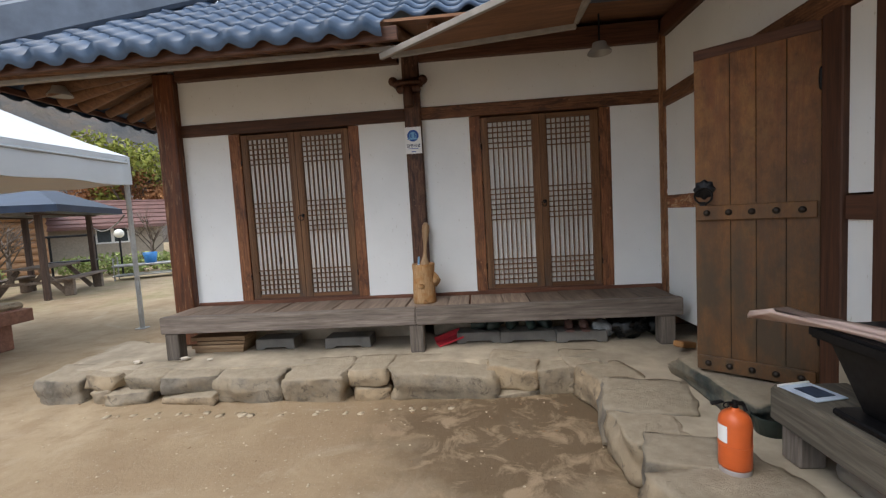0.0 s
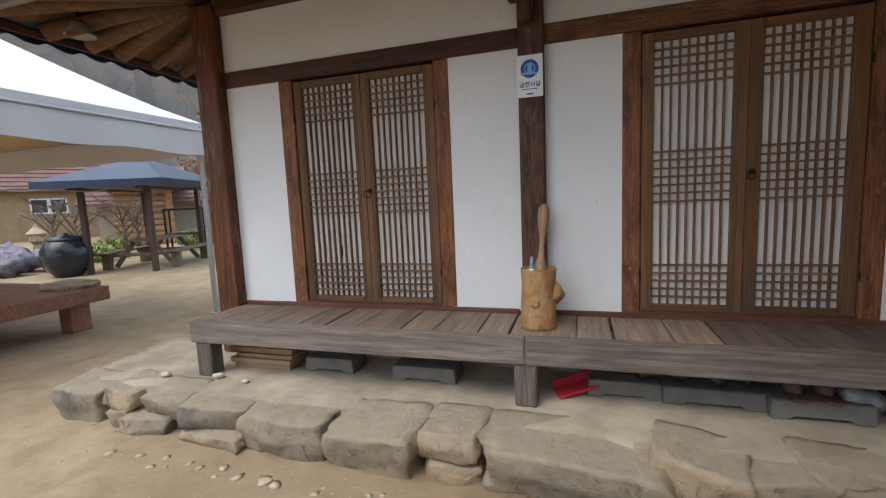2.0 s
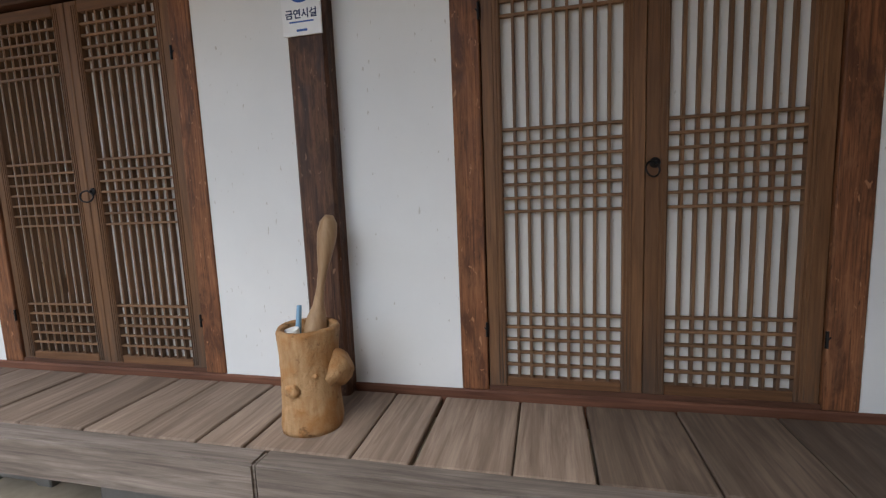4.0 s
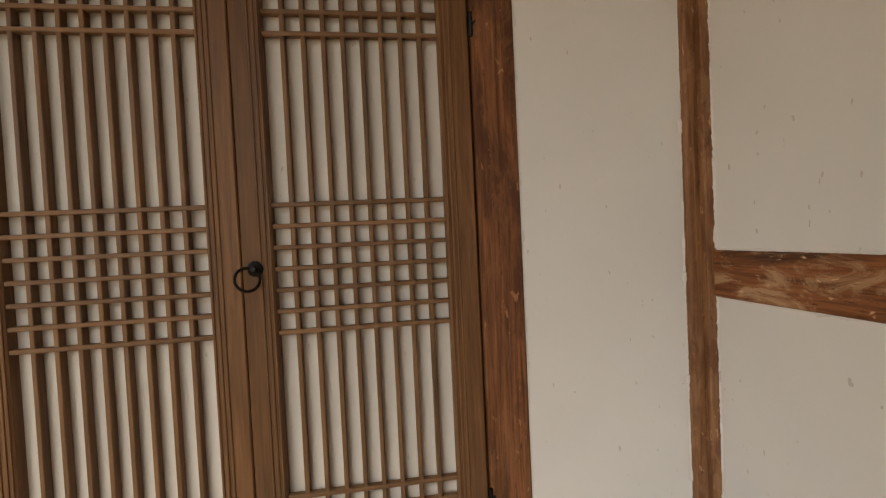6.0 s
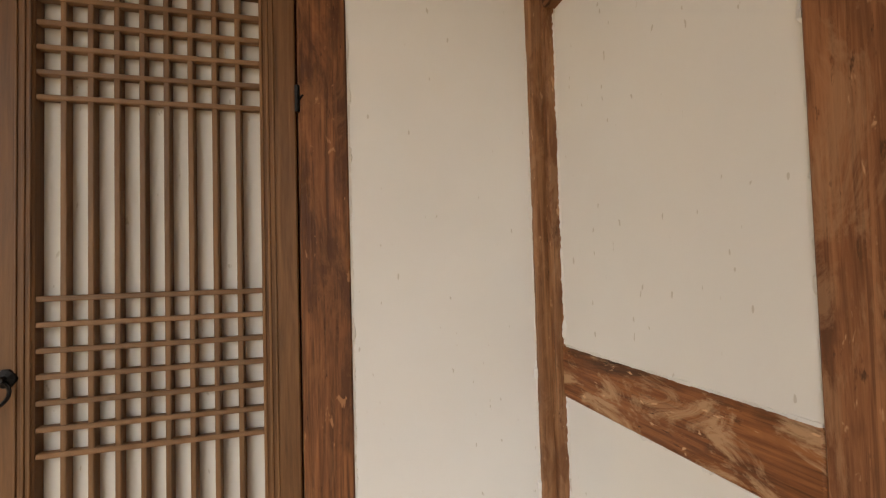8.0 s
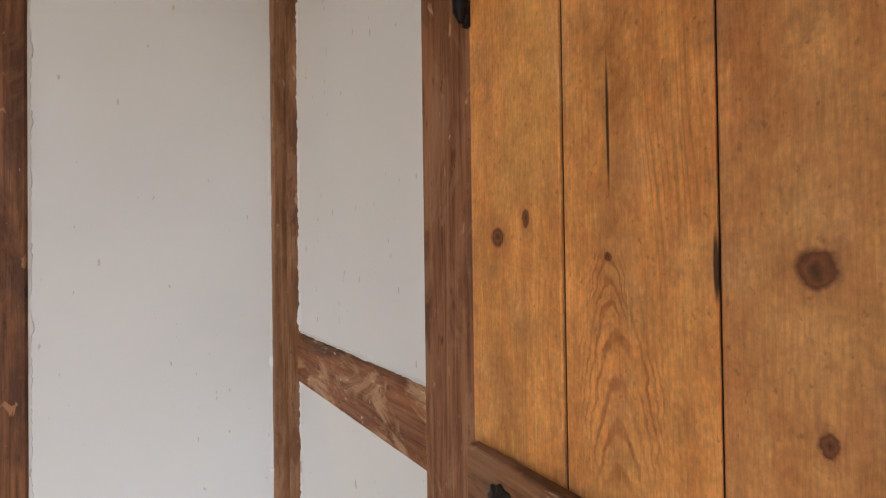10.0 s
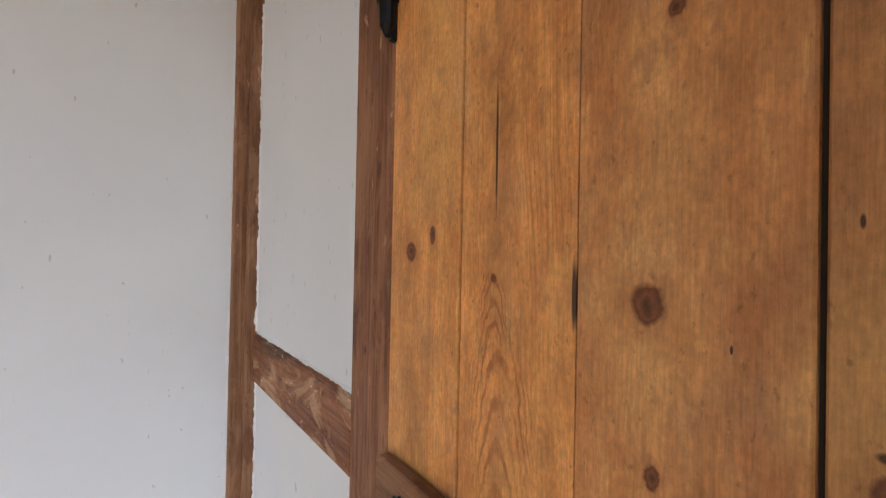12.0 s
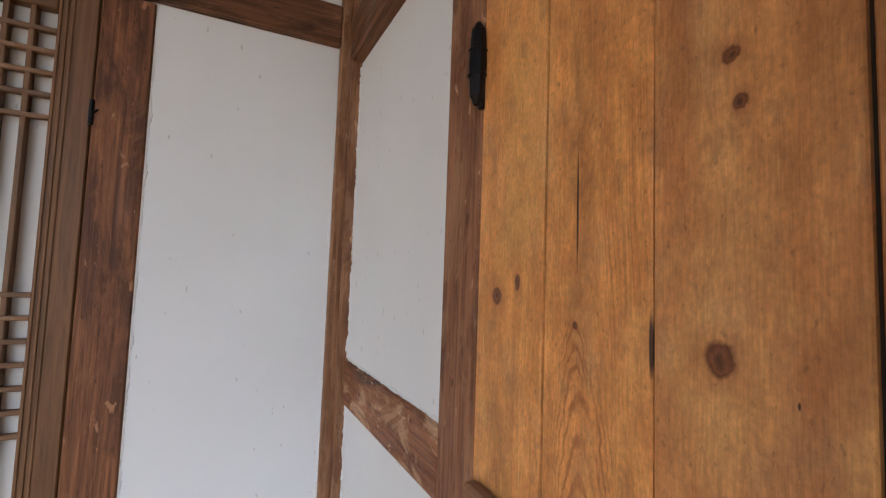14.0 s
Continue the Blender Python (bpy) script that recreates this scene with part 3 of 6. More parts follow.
# ---------------------------------------------------------------- lattice doors
def lattice_door(w0, w1, lat0, lat1, pull_side):
    """A paper door leaf from w0 to w1, its lattice from lat0 to lat1, from its lower hinge corner."""
    door = empty("lattice_door", label="oiled pine lattice door backed with white paper, closed", category="door", group="lattice doors")
    H, zb, zt = 1.70, 0.045, 1.65
    y0, y1 = 0.0, 0.045
    for x0, x1 in ((w0, lat0), (lat1, w1)):
        a, b = (0.0012, 0.004) if pull_side else (0.004, 0.0012)
        bm = box((x0 + (a if x0 == w0 else 0), y0, 0), (x1 - (b if x1 == w1 else 0), y1, H), 0.003)
        part("stile", bm, PINE, door)
        # beads run into the stile's inner edge
        inner = x1 if x0 == w0 else x0
        d = -1 if x0 == w0 else 1
        bm = None
        for k, e in ((0.006, 0.004), (0.017, 0.0055), (0.029, 0.004)):
            bm = box((inner + d * k - e / 2, y0 - 0.003, zb * 0.4), (inner + d * k + e / 2, y0 + 0.004, H - 0.02), 0.001, bm)
        part("bead", bm, PINE, door)
    part("bottom_rail", box((lat0 + 0.001, y0, 0), (lat1 - 0.001, y1, zb), 0.003), PINE_X, door)
    part("top_rail", box((lat0 + 0.001, y0, zt), (lat1 - 0.001, y1, H), 0.003), PINE_X, door)
    pitch = (lat1 - lat0) / 9
    up = mesh_of(box((-0.0055, 0.006, zb), (0.0055, 0.030, zt), 0.0015), LATTICE)
    for i in range(1, 9):
        piece("upright_bar", up, door, pose(lat0 + i * pitch + 0.0008 * math.sin(i * 5.0 + w0 * 9), 0, 0))
    ac = mesh_of(box((lat0, 0.004, -0.0055), (lat1, 0.022, 0.0055), 0.0015), LATTICE_X)
    for z in [0.0505 * k + 0.695 for k in range(7)] + [0.0505 * k + zb + 0.05 for k in range(5)] + [zt - 0.0505 * k for k in range(1, 6)]:
        piece("cross_bar", ac, door, pose(0, 0, z))
    part("paper", box((lat0 - 0.005, 0.031, zb - 0.005), (lat1 + 0.005, 0.0335, zt + 0.005)), PAPER, door, "white paper backing")
    if pull_side:
        rose = lathe([(0.019, 0), (0.017, 0.004), (0.008, 0.009), (0.006, 0.02)], 10, m=pose(0, 0, 0, 90, 0, 0))
        handle = part("pull_ring", rose, IRON, door, "black iron ring pull")
        handle.location = (w0 + 0.030, y0 - 0.001, 0.850)
        part("ring", ring(0.027, 0.0035, pose(-0.012, -0.024, -0.022, 78, 0, 28)), IRON, handle)
    hx = w1 if pull_side else w0
    for z in (0.24, 1.42):
        bm = rod((hx, -0.013, z - 0.03), (hx, -0.013, z + 0.028), 0.0055)
        rod((hx, -0.0125, z - 0.005), (hx + 0.012 * (1 if pull_side else -1), -0.0125, z + 0.008), 0.004, 0.002, 8, bm)
        part("hinge", bm, IRON, door)
    return door


left = lattice_door(-0.0495, 0.519, 0.024, 0.446, False)
left.matrix_basis = pose(-1.692, 0.006, 0.703)
right = lattice_door(-0.071, 0.494, 0.002, 0.414, True)
right.matrix_basis = pose(-1.102, 0.006, 0.703)
torn = copy_thing(left, pose(-1.692 + BAY, 0.006, 0.703))
TEAR = plain("dark_torn_hole", (0.015, 0.014, 0.016), 0.9)
own = slab([(0.0, 0.0), (0.007, 0.012), (0.009, 0.06), (0.004, 0.105), (-0.002, 0.07), (-0.004, 0.02)], -0.0012, 0.0)
own.transform(Matrix.Rotation(radians(90), 4, "X"))
tear = part("paper_tear", own, TEAR, torn, "dark tear in the paper")
tear.location = (0.263, 0.0295, 0.35)
own = slab([(0.0, 0.0), (0.008, 0.003), (0.006, 0.012), (-0.003, 0.01)], -0.0012, 0.0)
own.transform(Matrix.Rotation(radians(90), 4, "X"))
hole = part("paper_tear", own, TEAR, torn, "dark hole in the paper")
hole.location = (0.12, 0.0295, 0.50)
copy_thing(right, pose(-1.102 + BAY, 0.006, 0.703))

# ---------------------------------------------------------------- plank doors of the wing
def plank_mat(name, knots, tint, grime_top=1.05, marks=(), flames=()):
    """A pine plank face whose grain bends round the given knots (y, z, half width, half height)."""
    mat, t, p = nodes_of(name, 0.5, 0, 0.35)
    v = coords(t, shift=False)
    sep = t.nodes.new("ShaderNodeSeparateXYZ")
    t.links.new(v, sep.inputs[0])
    y, z = sep.outputs[1], sep.outputs[2]

    def band(k, scale, detail, lo, hi, top=1.0):
        return ramp(t, noise_tex(t, coords(t, (1, 1, k), False), scale, detail, 0.62), [(lo, grey(0)), (hi, grey(top))])

    wander = math_node(t, "MULTIPLY_ADD", noise_tex(t, coords(t, (1, 1, 0.22), False), 7, 3, 0.5), 0.10, -0.05)
    warp_y = math_node(t, "MULTIPLY_ADD", noise_tex(t, v, 45, 4, 0.6), 0.012, -0.006)
    warp_z = math_node(t, "MULTIPLY_ADD", noise_tex(t, coords(t, (1.3, 1.3, 1.3), False), 52, 4, 0.6), 0.012, -0.006)
    u = math_node(t, "ADD", y, wander)
    near, big = None, max((k[2] for k in knots), default=0) > 0.02
    for ky, kz, a, b in list(knots) + [f[:4] for f in flames]:
        ey = math_node(t, "DIVIDE", math_node(t, "SUBTRACT", math_node(t, "ADD", y, warp_y), ky), a)
        ez = math_node(t, "DIVIDE", math_node(t, "SUBTRACT", math_node(t, "ADD", z, warp_z), kz), b)
        d2 = math_node(t, "ADD", math_node(t, "MULTIPLY", ey, ey), math_node(t, "MULTIPLY", ez, ez))
        if (ky, kz, a, b) in knots:
            near = d2 if near is None else math_node(t, "MINIMUM", near, d2)
        dy = math_node(t, "SUBTRACT", y, ky)
        sy = math_node(t, "DIVIDE", dy, a)
        sz = math_node(t, "DIVIDE", math_node(t, "SUBTRACT", z, kz), b)
        wide = math_node(t, "ADD", math_node(t, "MULTIPLY", sy, sy), math_node(t, "MULTIPLY", math_node(t, "MULTIPLY", sz, sz), 0.16))
        push = math_node(t, "DIVIDE", a * 0.9, math_node(t, "ADD", wide, 0.6))
        sign = math_node(t, "DIVIDE", dy, math_node(t, "ADD", math_node(t, "ABSOLUTE", dy), a * 0.35))
        u = math_node(t, "SUBTRACT", u, math_node(t, "MULTIPLY", push, sign))
    comb = t.nodes.new("ShaderNodeCombineXYZ")
    t.links.new(u, comb.inputs[0])
    t.links.new(math_node(t, "MULTIPLY", z, 0.022), comb.inputs[1])
    g = noise_tex(t, comb.outputs[0], 150, 4, 0.6)
    rings = noise_tex(t, comb.outputs[0], 42, 2, 0.5)
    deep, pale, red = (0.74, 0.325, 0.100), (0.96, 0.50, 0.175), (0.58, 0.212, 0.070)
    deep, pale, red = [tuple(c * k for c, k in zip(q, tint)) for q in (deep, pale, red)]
    col = mix(t, 0.62, ramp(t, g, [(0.22, deep), (0.72, pale)]), ramp(t, rings, [(0.35, deep), (0.58, pale)]))
    # broad reddish areas and rubbed greyish ones
    col = mix(t, band(0.55, 6.0, 6, 0.44, 0.62, 0.6), col, red)
    col = mix(t, band(0.6, 17, 6, 0.52, 0.68, 0.5), col, tuple(c * k for c, k in zip((0.60, 0.36, 0.195), tint)))
    # late-wood lines, gathered in some parts
    wavy = math_node(t, "SINE", math_node(t, "MULTIPLY_ADD", u, 780.0, math_node(t, "MULTIPLY", rings, 22.0)))
    lines = math_node(t, "MULTIPLY", ramp(t, wavy, [(0.35, grey(0)), (0.95, grey(1))]), band(0.3, 10, 3, 0.48, 0.66, 0.42))
    col = mix(t, lines, col, tuple(c * 0.58 for c in deep))
    # oily darker blotches and clean golden ones
    col = mix(t, band(0.5, 9, 7, 0.46, 0.64, 0.72), col, tuple(c * k for c, k in zip((0.40, 0.185, 0.066), tint)))
    col = mix(t, band(0.6, 5.5, 5, 0.50, 0.64, 0.55), col, tuple(c * k for c, k in zip((1.0, 0.60, 0.21), tint)))
    col = mix(t, band(0.85, 34, 6, 0.56, 0.66, 0.42), col, tuple(c * k for c, k in zip((0.46, 0.24, 0.105), tint)))
    # arched grain under a hidden branch
    for ky, kz, a, b, turns in flames:
        ey = math_node(t, "DIVIDE", math_node(t, "SUBTRACT", math_node(t, "ADD", y, warp_y), ky), a)
        ez = math_node(t, "DIVIDE", math_node(t, "SUBTRACT", math_node(t, "ADD", z, warp_z), kz), b)
        d = math_node(t, "SQRT", math_node(t, "ADD", math_node(t, "MULTIPLY", ey, ey), math_node(t, "MULTIPLY", ez, ez)))
        arch = math_node(t, "ADD", ez, math_node(t, "MULTIPLY", math_node(t, "MULTIPLY", ey, ey), 2.6))
        wave_f = ramp(t, math_node(t, "SINE", math_node(t, "MULTIPLY", arch, turns)), [(0.1, grey(0)), (0.9, grey(0.72))])
        fade = math_node(t, "MULTIPLY", math_node(t, "SUBTRACT", 1.0, d), 2.2, clamp=True)
        col = mix(t, math_node(t, "MULTIPLY", wave_f, math_node(t, "MULTIPLY", fade, band(0.4, 30, 3, 0.28, 0.50, 1.0))), col, tuple(c * 0.66 for c in red))
    # fine dark pits and pale scratches
    col = mix(t, band(0.55, 170, 3, 0.63, 0.71, 0.45), col, (0.20, 0.095, 0.042))
    col = mix(t, band(0.10, 120, 2, 0.66, 0.72, 0.4), col, tuple(min(0.9, c * 1.25) for c in pale))
    col = mix(t, 1.0, col, ramp(t, noise_tex(t, coords(t, (1, 1, 0.7), False), 26, 6, 0.7), [(0.32, (0.86, 0.83, 0.81)), (0.66, (1.10, 1.10, 1.07))]), "MULTIPLY")
    if near is not None:
        dist = math_node(t, "SQRT", near)
        wide_d = math_node(t, "MULTIPLY", dist, 0.42)
        col = mix(t, ramp(t, wide_d, [(0.25, grey(0.5)), (0.9, grey(0))]), col, tuple(c * 0.80 for c in red))
        heart = ramp(t, math_node(t, "ADD", dist, math_node(t, "MULTIPLY_ADD", noise_tex(t, v, 110, 3), 0.6, -0.3)), [(0.1, (0.10, 0.036, 0.017)), (0.45, (0.24, 0.088, 0.037)), (0.7, (0.15, 0.052, 0.023))])
        edge = band(0.9, 60, 3, 0.44, 0.60, 1.0)
        rim = mix(t, edge, (0.035, 0.015, 0.009) if big else (0.15, 0.055, 0.024), (0.27, 0.105, 0.043))
        inner = mix(t, ramp(t, dist, [(0.66, grey(0)), (0.88, grey(1))]), heart, rim)
        col = mix(t, ramp(t, dist, [(0.85 if big else 0.7, grey(0.97)), (1.0, grey(0))]), col, inner)
    for ky, kz, a, b in marks:
        ey = math_node(t, "DIVIDE", math_node(t, "SUBTRACT", math_node(t, "ADD", y, math_node(t, "MULTIPLY", wander, 0.10)), ky), a)
        ez = math_node(t, "DIVIDE", math_node(t, "SUBTRACT", z, kz), b)
        d2 = math_node(t, "ADD", math_node(t, "MULTIPLY", ey, ey), math_node(t, "MULTIPLY", ez, ez))
        col = mix(t, math_node(t, "MULTIPLY", math_node(t, "SUBTRACT", 1.0, d2), 1.4, clamp=True), col, (0.08, 0.034, 0.017))
    pore = ramp(t, noise_tex(t, coords(t, (1, 1, 0.05), False), 600, 4, 0.7), [(0.40, grey(0.88)), (0.60, grey(1.05))])
    col = mix(t, 1.0, col, ramp(t, noise_tex(t, coords(t, (1, 1, 0.6), False), 230, 4, 0.7), [(0.34, grey(0.86)), (0.64, grey(1.10))]), "MULTIPLY")
    col = mix(t, 1.0, col, pore, "MULTIPLY")
    # grime gathers low on the door
    low = math_node(t, "MULTIPLY_ADD", z, -1.1, grime_top, clamp=True)
    grime = math_node(t, "MULTIPLY", low, ramp(t, noise_tex(t, coords(t, (1, 1, 0.5), False), 6, 5, 0.7), [(0.3, grey(0.35)), (0.6, grey(0.92))]))
    col = mix(t, grime, col, (0.062, 0.044, 0.028))
    t.links.new(col, p.inputs["Base Color"])
    t.links.new(ramp(t, g, [(0.3, grey(0.42)), (0.7, grey(0.62))]), p.inputs["Roughness"])
    bump(t, p, g, 0.18, 0.003)
    return mat


STUD = plain("dark_iron_stud", (0.035, 0.027, 0.022), 0.5, 0.6, 0.3, 40)


JOINT = plain("dark_joint_fill", (0.022, 0.014, 0.009), 0.95)


def flower(r, thick, petals, m, bm=None):
    """A flat flower-shaped iron plate with a domed middle."""
    own = lathe([(r, 0), (r * 0.97, thick * 0.6), (r * 0.55, thick), (r * 0.4, thick * 2.0), (0.0005, thick * 2.6)], petals * 6)
    for v in own.verts:
        a = math.atan2(v.co.y, v.co.x)
        k = 1 - 0.16 * (0.5 - 0.5 * math.cos(petals * a)) * min(1, v.co.xy.length / r)
        v.co.x, v.co.y = v.co.x * k, v.co.y * k
    own.transform(m)
    return join(bm, own)


def plank_door(splits, mats, handle_end, z_mid, z_low, batten_mat, head):
    """A batten door from y = 0 (hinge) to its last split, facing -x, from its foot."""
    H = 1.975
    door = empty("plank_door", label="golden pine plank door with studded battens", category="door", group="plank doors")
    for i, (a, b) in enumerate(zip(splits, splits[1:])):
        gap = (0.0026, 0.0013, 0.0022, 0.0022)[i]
        lo, hi = (a + 0.0012, b - gap) if b > a else (b + gap, a - 0.0012)
        bm = box((0.0008 * math.sin(i * 2.1), lo, 0), (0.035, hi, H), 0.0014)
        part("plank", bm, mats[i % len(mats)], door)
    w = splits[-1]
    # near-black strips laid in the joints for both dirt and the gap's shade
    for y in splits[1:-1]:
        part("joint", box((0.004, y - 0.0032, 0.01), (0.034, y + 0.0018, H - 0.01)), JOINT, door, "dark strip in the open joint, for its dirt and shade")
    # board added behind the planks so the gaps read dark
    part("back_board", box((0.0355, min(w, 0) + 0.01, 0.02), (0.045, max(w, 0) - 0.01, H - 0.02)), DARK, door, "dark backing board")
    for z in (z_low, z_mid):
        batten = part("batten", box((-0.022, min(w, 0) + 0.012, z), (-0.0015, max(w, 0) - 0.012, z + 0.09), 0.004), batten_mat, door, "studded batten")
        for k in range(5):
            y = w * (0.125 + 0.19 * k)
            if handle_end:
                bm = lathe([(0.019, 0), (0.018, 0.006), (0.011, 0.012), (0.0005, 0.015)], 12, m=pose(-0.0225, y, z + 0.045, 0, -90, 0))
            else:
                bm = flower(0.020, 0.004, 8, pose(-0.0222, y, z + 0.049, 0, -90, 0))
            part("stud", bm, STUD, batten, smooth=True)
    if head:
        part("head_board", box((-0.006, min(w, 0) + 0.002, H - 0.062), (-0.0015, max(w, 0) - 0.002, H - 0.002), 0.002), DARK_Y, door, "dark stained head strip")
    for z in (0.30, 1.668):
        bm = lathe([(0.004, -0.060), (0.0105, -0.048), (0.0135, 0), (0.0105, 0.048), (0.004, 0.060)], 14, m=pose(-0.010, 0.001, z))
        for q in (-0.018, 0.018):
            ring(0.0132, 0.0012, pose(-0.010, 0.001, z + q), bm, 14)
        box((-0.008, -0.006, z - 0.066), (0.0, 0.002, z + 0.03), 0.001, bm)
        part("hinge", bm, IRON, door)
    if handle_end:
        plate = part("ring_plate", flower(0.062, 0.006, 8, pose(-0.002, w - 0.052, 1.135, 0, -90, 0)), IRON, door, "black iron flower-shaped ring plate", True)
        part("ring", ring(0.048, 0.006, pose(-0.026, w - 0.052, 1.095, 0, 80, 0)), IRON, plate)
        part("hasp", box((-0.016, w - 0.060, 1.005), (-0.0025, w - 0.030, 1.06), 0.003), IRON, plate)
    return door


FOOT = 0.405
P1 = plank_mat("pine_plank_a", [(-0.049, 1.3435, 0.0120, 0.0130), (-0.094, 1.362, 0.0055, 0.0105)], (1.06, 0.99, 0.90))
P2 = plank_mat("pine_plank_b", [(-0.192, 1.322, 0.0045, 0.005)], (1.04, 0.95, 0.88), 1.05, [(-0.1925, 1.437, 0.0019, 0.070), (-0.279, 1.314, 0.0022, 0.030)], [(-0.192, 1.296, 0.026, 0.040, 13.0), (-0.200, 1.205, 0.050, 0.105, 17.0)])
P3 = plank_mat("pine_plank_c", [(-0.335, 1.314, 0.0130, 0.0140), (-0.351, 1.490, 0.006, 0.007), (-0.339, 1.210, 0.0065, 0.0085), (-0.345, 1.525, 0.008, 0.008)], (0.86, 0.81, 0.86), 1.05, [(-0.382, 1.295, 0.0010, 0.003)])
P4 = plank_mat("pine_plank_d", [(-0.446, 1.246, 0.0115, 0.0105), (-0.55, 0.7, 0.012, 0.014)], (0.75, 0.71, 0.72), 1.05, [(-0.440, 1.261, 0.005, 0.003), (-0.432, 1.36, 0.0012, 0.004)])
shut = plank_door([0, -0.1426, -0.281, -0.4185, -0.590], [P1, P2, P3, P4], False, 1.014, 0.06, PINE_Y, False)
shut.matrix_basis = pose(0.016, -0.7225, FOOT)
tagged(shut, "golden pine plank door with knots and a studded batten, shut")
# the same pine tinted far darker: its stains plus this side's shade
Q1 = plank_mat("stained_shade_plank_a", [(0.50, 1.45, 0.010, 0.012), (0.07, 1.25, 0.012, 0.012)], (0.25, 0.205, 0.145), 1.75)
Q2 = plank_mat("stained_shade_plank_b", [(0.22, 0.9, 0.010, 0.012)], (0.29, 0.24, 0.17), 1.75)
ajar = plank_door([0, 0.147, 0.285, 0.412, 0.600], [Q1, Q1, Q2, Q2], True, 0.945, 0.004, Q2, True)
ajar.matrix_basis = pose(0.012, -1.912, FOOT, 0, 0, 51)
tagged(ajar, "stained pine plank door, tinted dark for shade, with studded battens, standing half open")

# ---------------------------------------------------------------- wooden porch
porch = empty("wooden_porch", -2.45, -0.3, 0.25, label="weathered grey wooden porch of wide planks on short posts", category="porch")
Z_DECK = 0.66
SEAMS = (-4.83, -4.62, -4.40, -4.20, -3.97, -3.753, -3.517, -3.201, -2.986, -2.702, -2.506, -2.123, -1.915, -1.614, -1.373, -1.06, -0.74, -0.42, -0.12)
WIDE = {-3.753: 0.020, -2.506: 0.014, -1.915: 0.018, -3.201: 0.010, -1.373: 0.010}
rnd = random.Random(4)
for x0, x1 in zip(SEAMS, SEAMS[1:]):
    gap = WIDE.get(x1, 0.005)
    dz = rnd.uniform(-0.003, 0.003)
    bm = box((x0 + 2.45, -0.175, Z_DECK - 0.035 + dz - 0.25), (x1 - gap + 2.45, 0.286, Z_DECK + dz - 0.25), 0.005)
    part("plank", bm, GREYWOOD_Y if x1 < -1.3 else SHADED_PLANK_Y, porch)
for x0, x1 in ((-4.84, -2.412), (-2.408, -0.10)):
    part("front_beam", box((x0 + 2.45, -0.565 + 0.3, 0.505 - 0.25), (x1 + 2.45, -0.478 + 0.3, 0.662 - 0.25), 0.008, seg=2), GREYWOOD_X, porch)
for x0 in (-4.82, -0.19):
    part("end_beam", box((x0 + 2.45, -0.476 + 0.3, 0.51 - 0.25), (x0 + 0.08 + 2.45, -0.035 + 0.3, 0.62 - 0.25), 0.006), GREYWOOD_Y, porch)
for x0 in (-3.6, -2.45, -1.3):
    part("floor_joist", box((x0 + 2.45, -0.476 + 0.3, 0.53 - 0.25), (x0 + 0.08 + 2.45, -0.035 + 0.3, 0.62 - 0.25), 0.006), GREYWOOD_Y, porch)
for x0 in (-4.81, -2.475, -0.29):
    part("post", box((x0 + 2.45, -0.555 + 0.3, 0.0), (x0 + 0.13 + 2.45, -0.43 + 0.3, 0.51 - 0.255), 0.01), GREYWOOD, porch)

# ---------------------------------------------------------------- roof
EAVE_Y, EAVE_Z, SLOPE, SIDE_X = -1.38, 2.78, 0.66, -5.94
roof = empty("roof", -3.4, 0, 2.7, label="blue-grey wave-shaped tile roof with deep eaves", category="roof", kind="structure")
TW, TL = 0.24, 0.22
tilt = math.atan(SLOPE)


def wave(u):
    """The height of a tile across its width, 0 to 1: a broad hump and a hollow."""
    return 0.046 * (0.5 - 0.5 * math.cos(2 * math.pi * u)) ** 1.7


def tile(lip):
    own = bmesh.new()
    n = 10
    back, front, low = [], [], []
    for i in range(n + 1):
        u = i / n
        back.append(own.verts.new((u * TW, TL + 0.02, wave(u) - 0.004)))
        front.append(own.verts.new((u * TW, 0, wave(u) + 0.013)))
        low.append(own.verts.new((u * TW, 0.002, wave(u) - lip)))
    for i in range(n):
        own.faces.new((front[i], front[i + 1], back[i + 1], back[i]))
        own.faces.new((low[i], low[i + 1], front[i + 1], front[i]))
    return own


tile_me, drip_me = mesh_of(tile(0.012), TILE, True), mesh_of(tile(0.075), TILE, True)
upper = []
for r in range(19):
    y = EAVE_Y + r * TL * math.cos(tilt)
    z = EAVE_Z + r * TL * math.sin(tilt)
    for c in range(34):
        x = -6.0 + c * TW
        if x + TW / 2 < SIDE_X + (y - EAVE_Y) + 0.05 or x + TW / 2 > -1.35 + (y - EAVE_Y) or (r == 0 and x > -2.45):
            continue
        m = pose(x + 3.4, y, z - 2.7, math.degrees(tilt), 0, 0)
        if r < 10:
            piece("roof_tile", drip_me if r == 0 else tile_me, roof, m)
        else:
            upper.append(m)
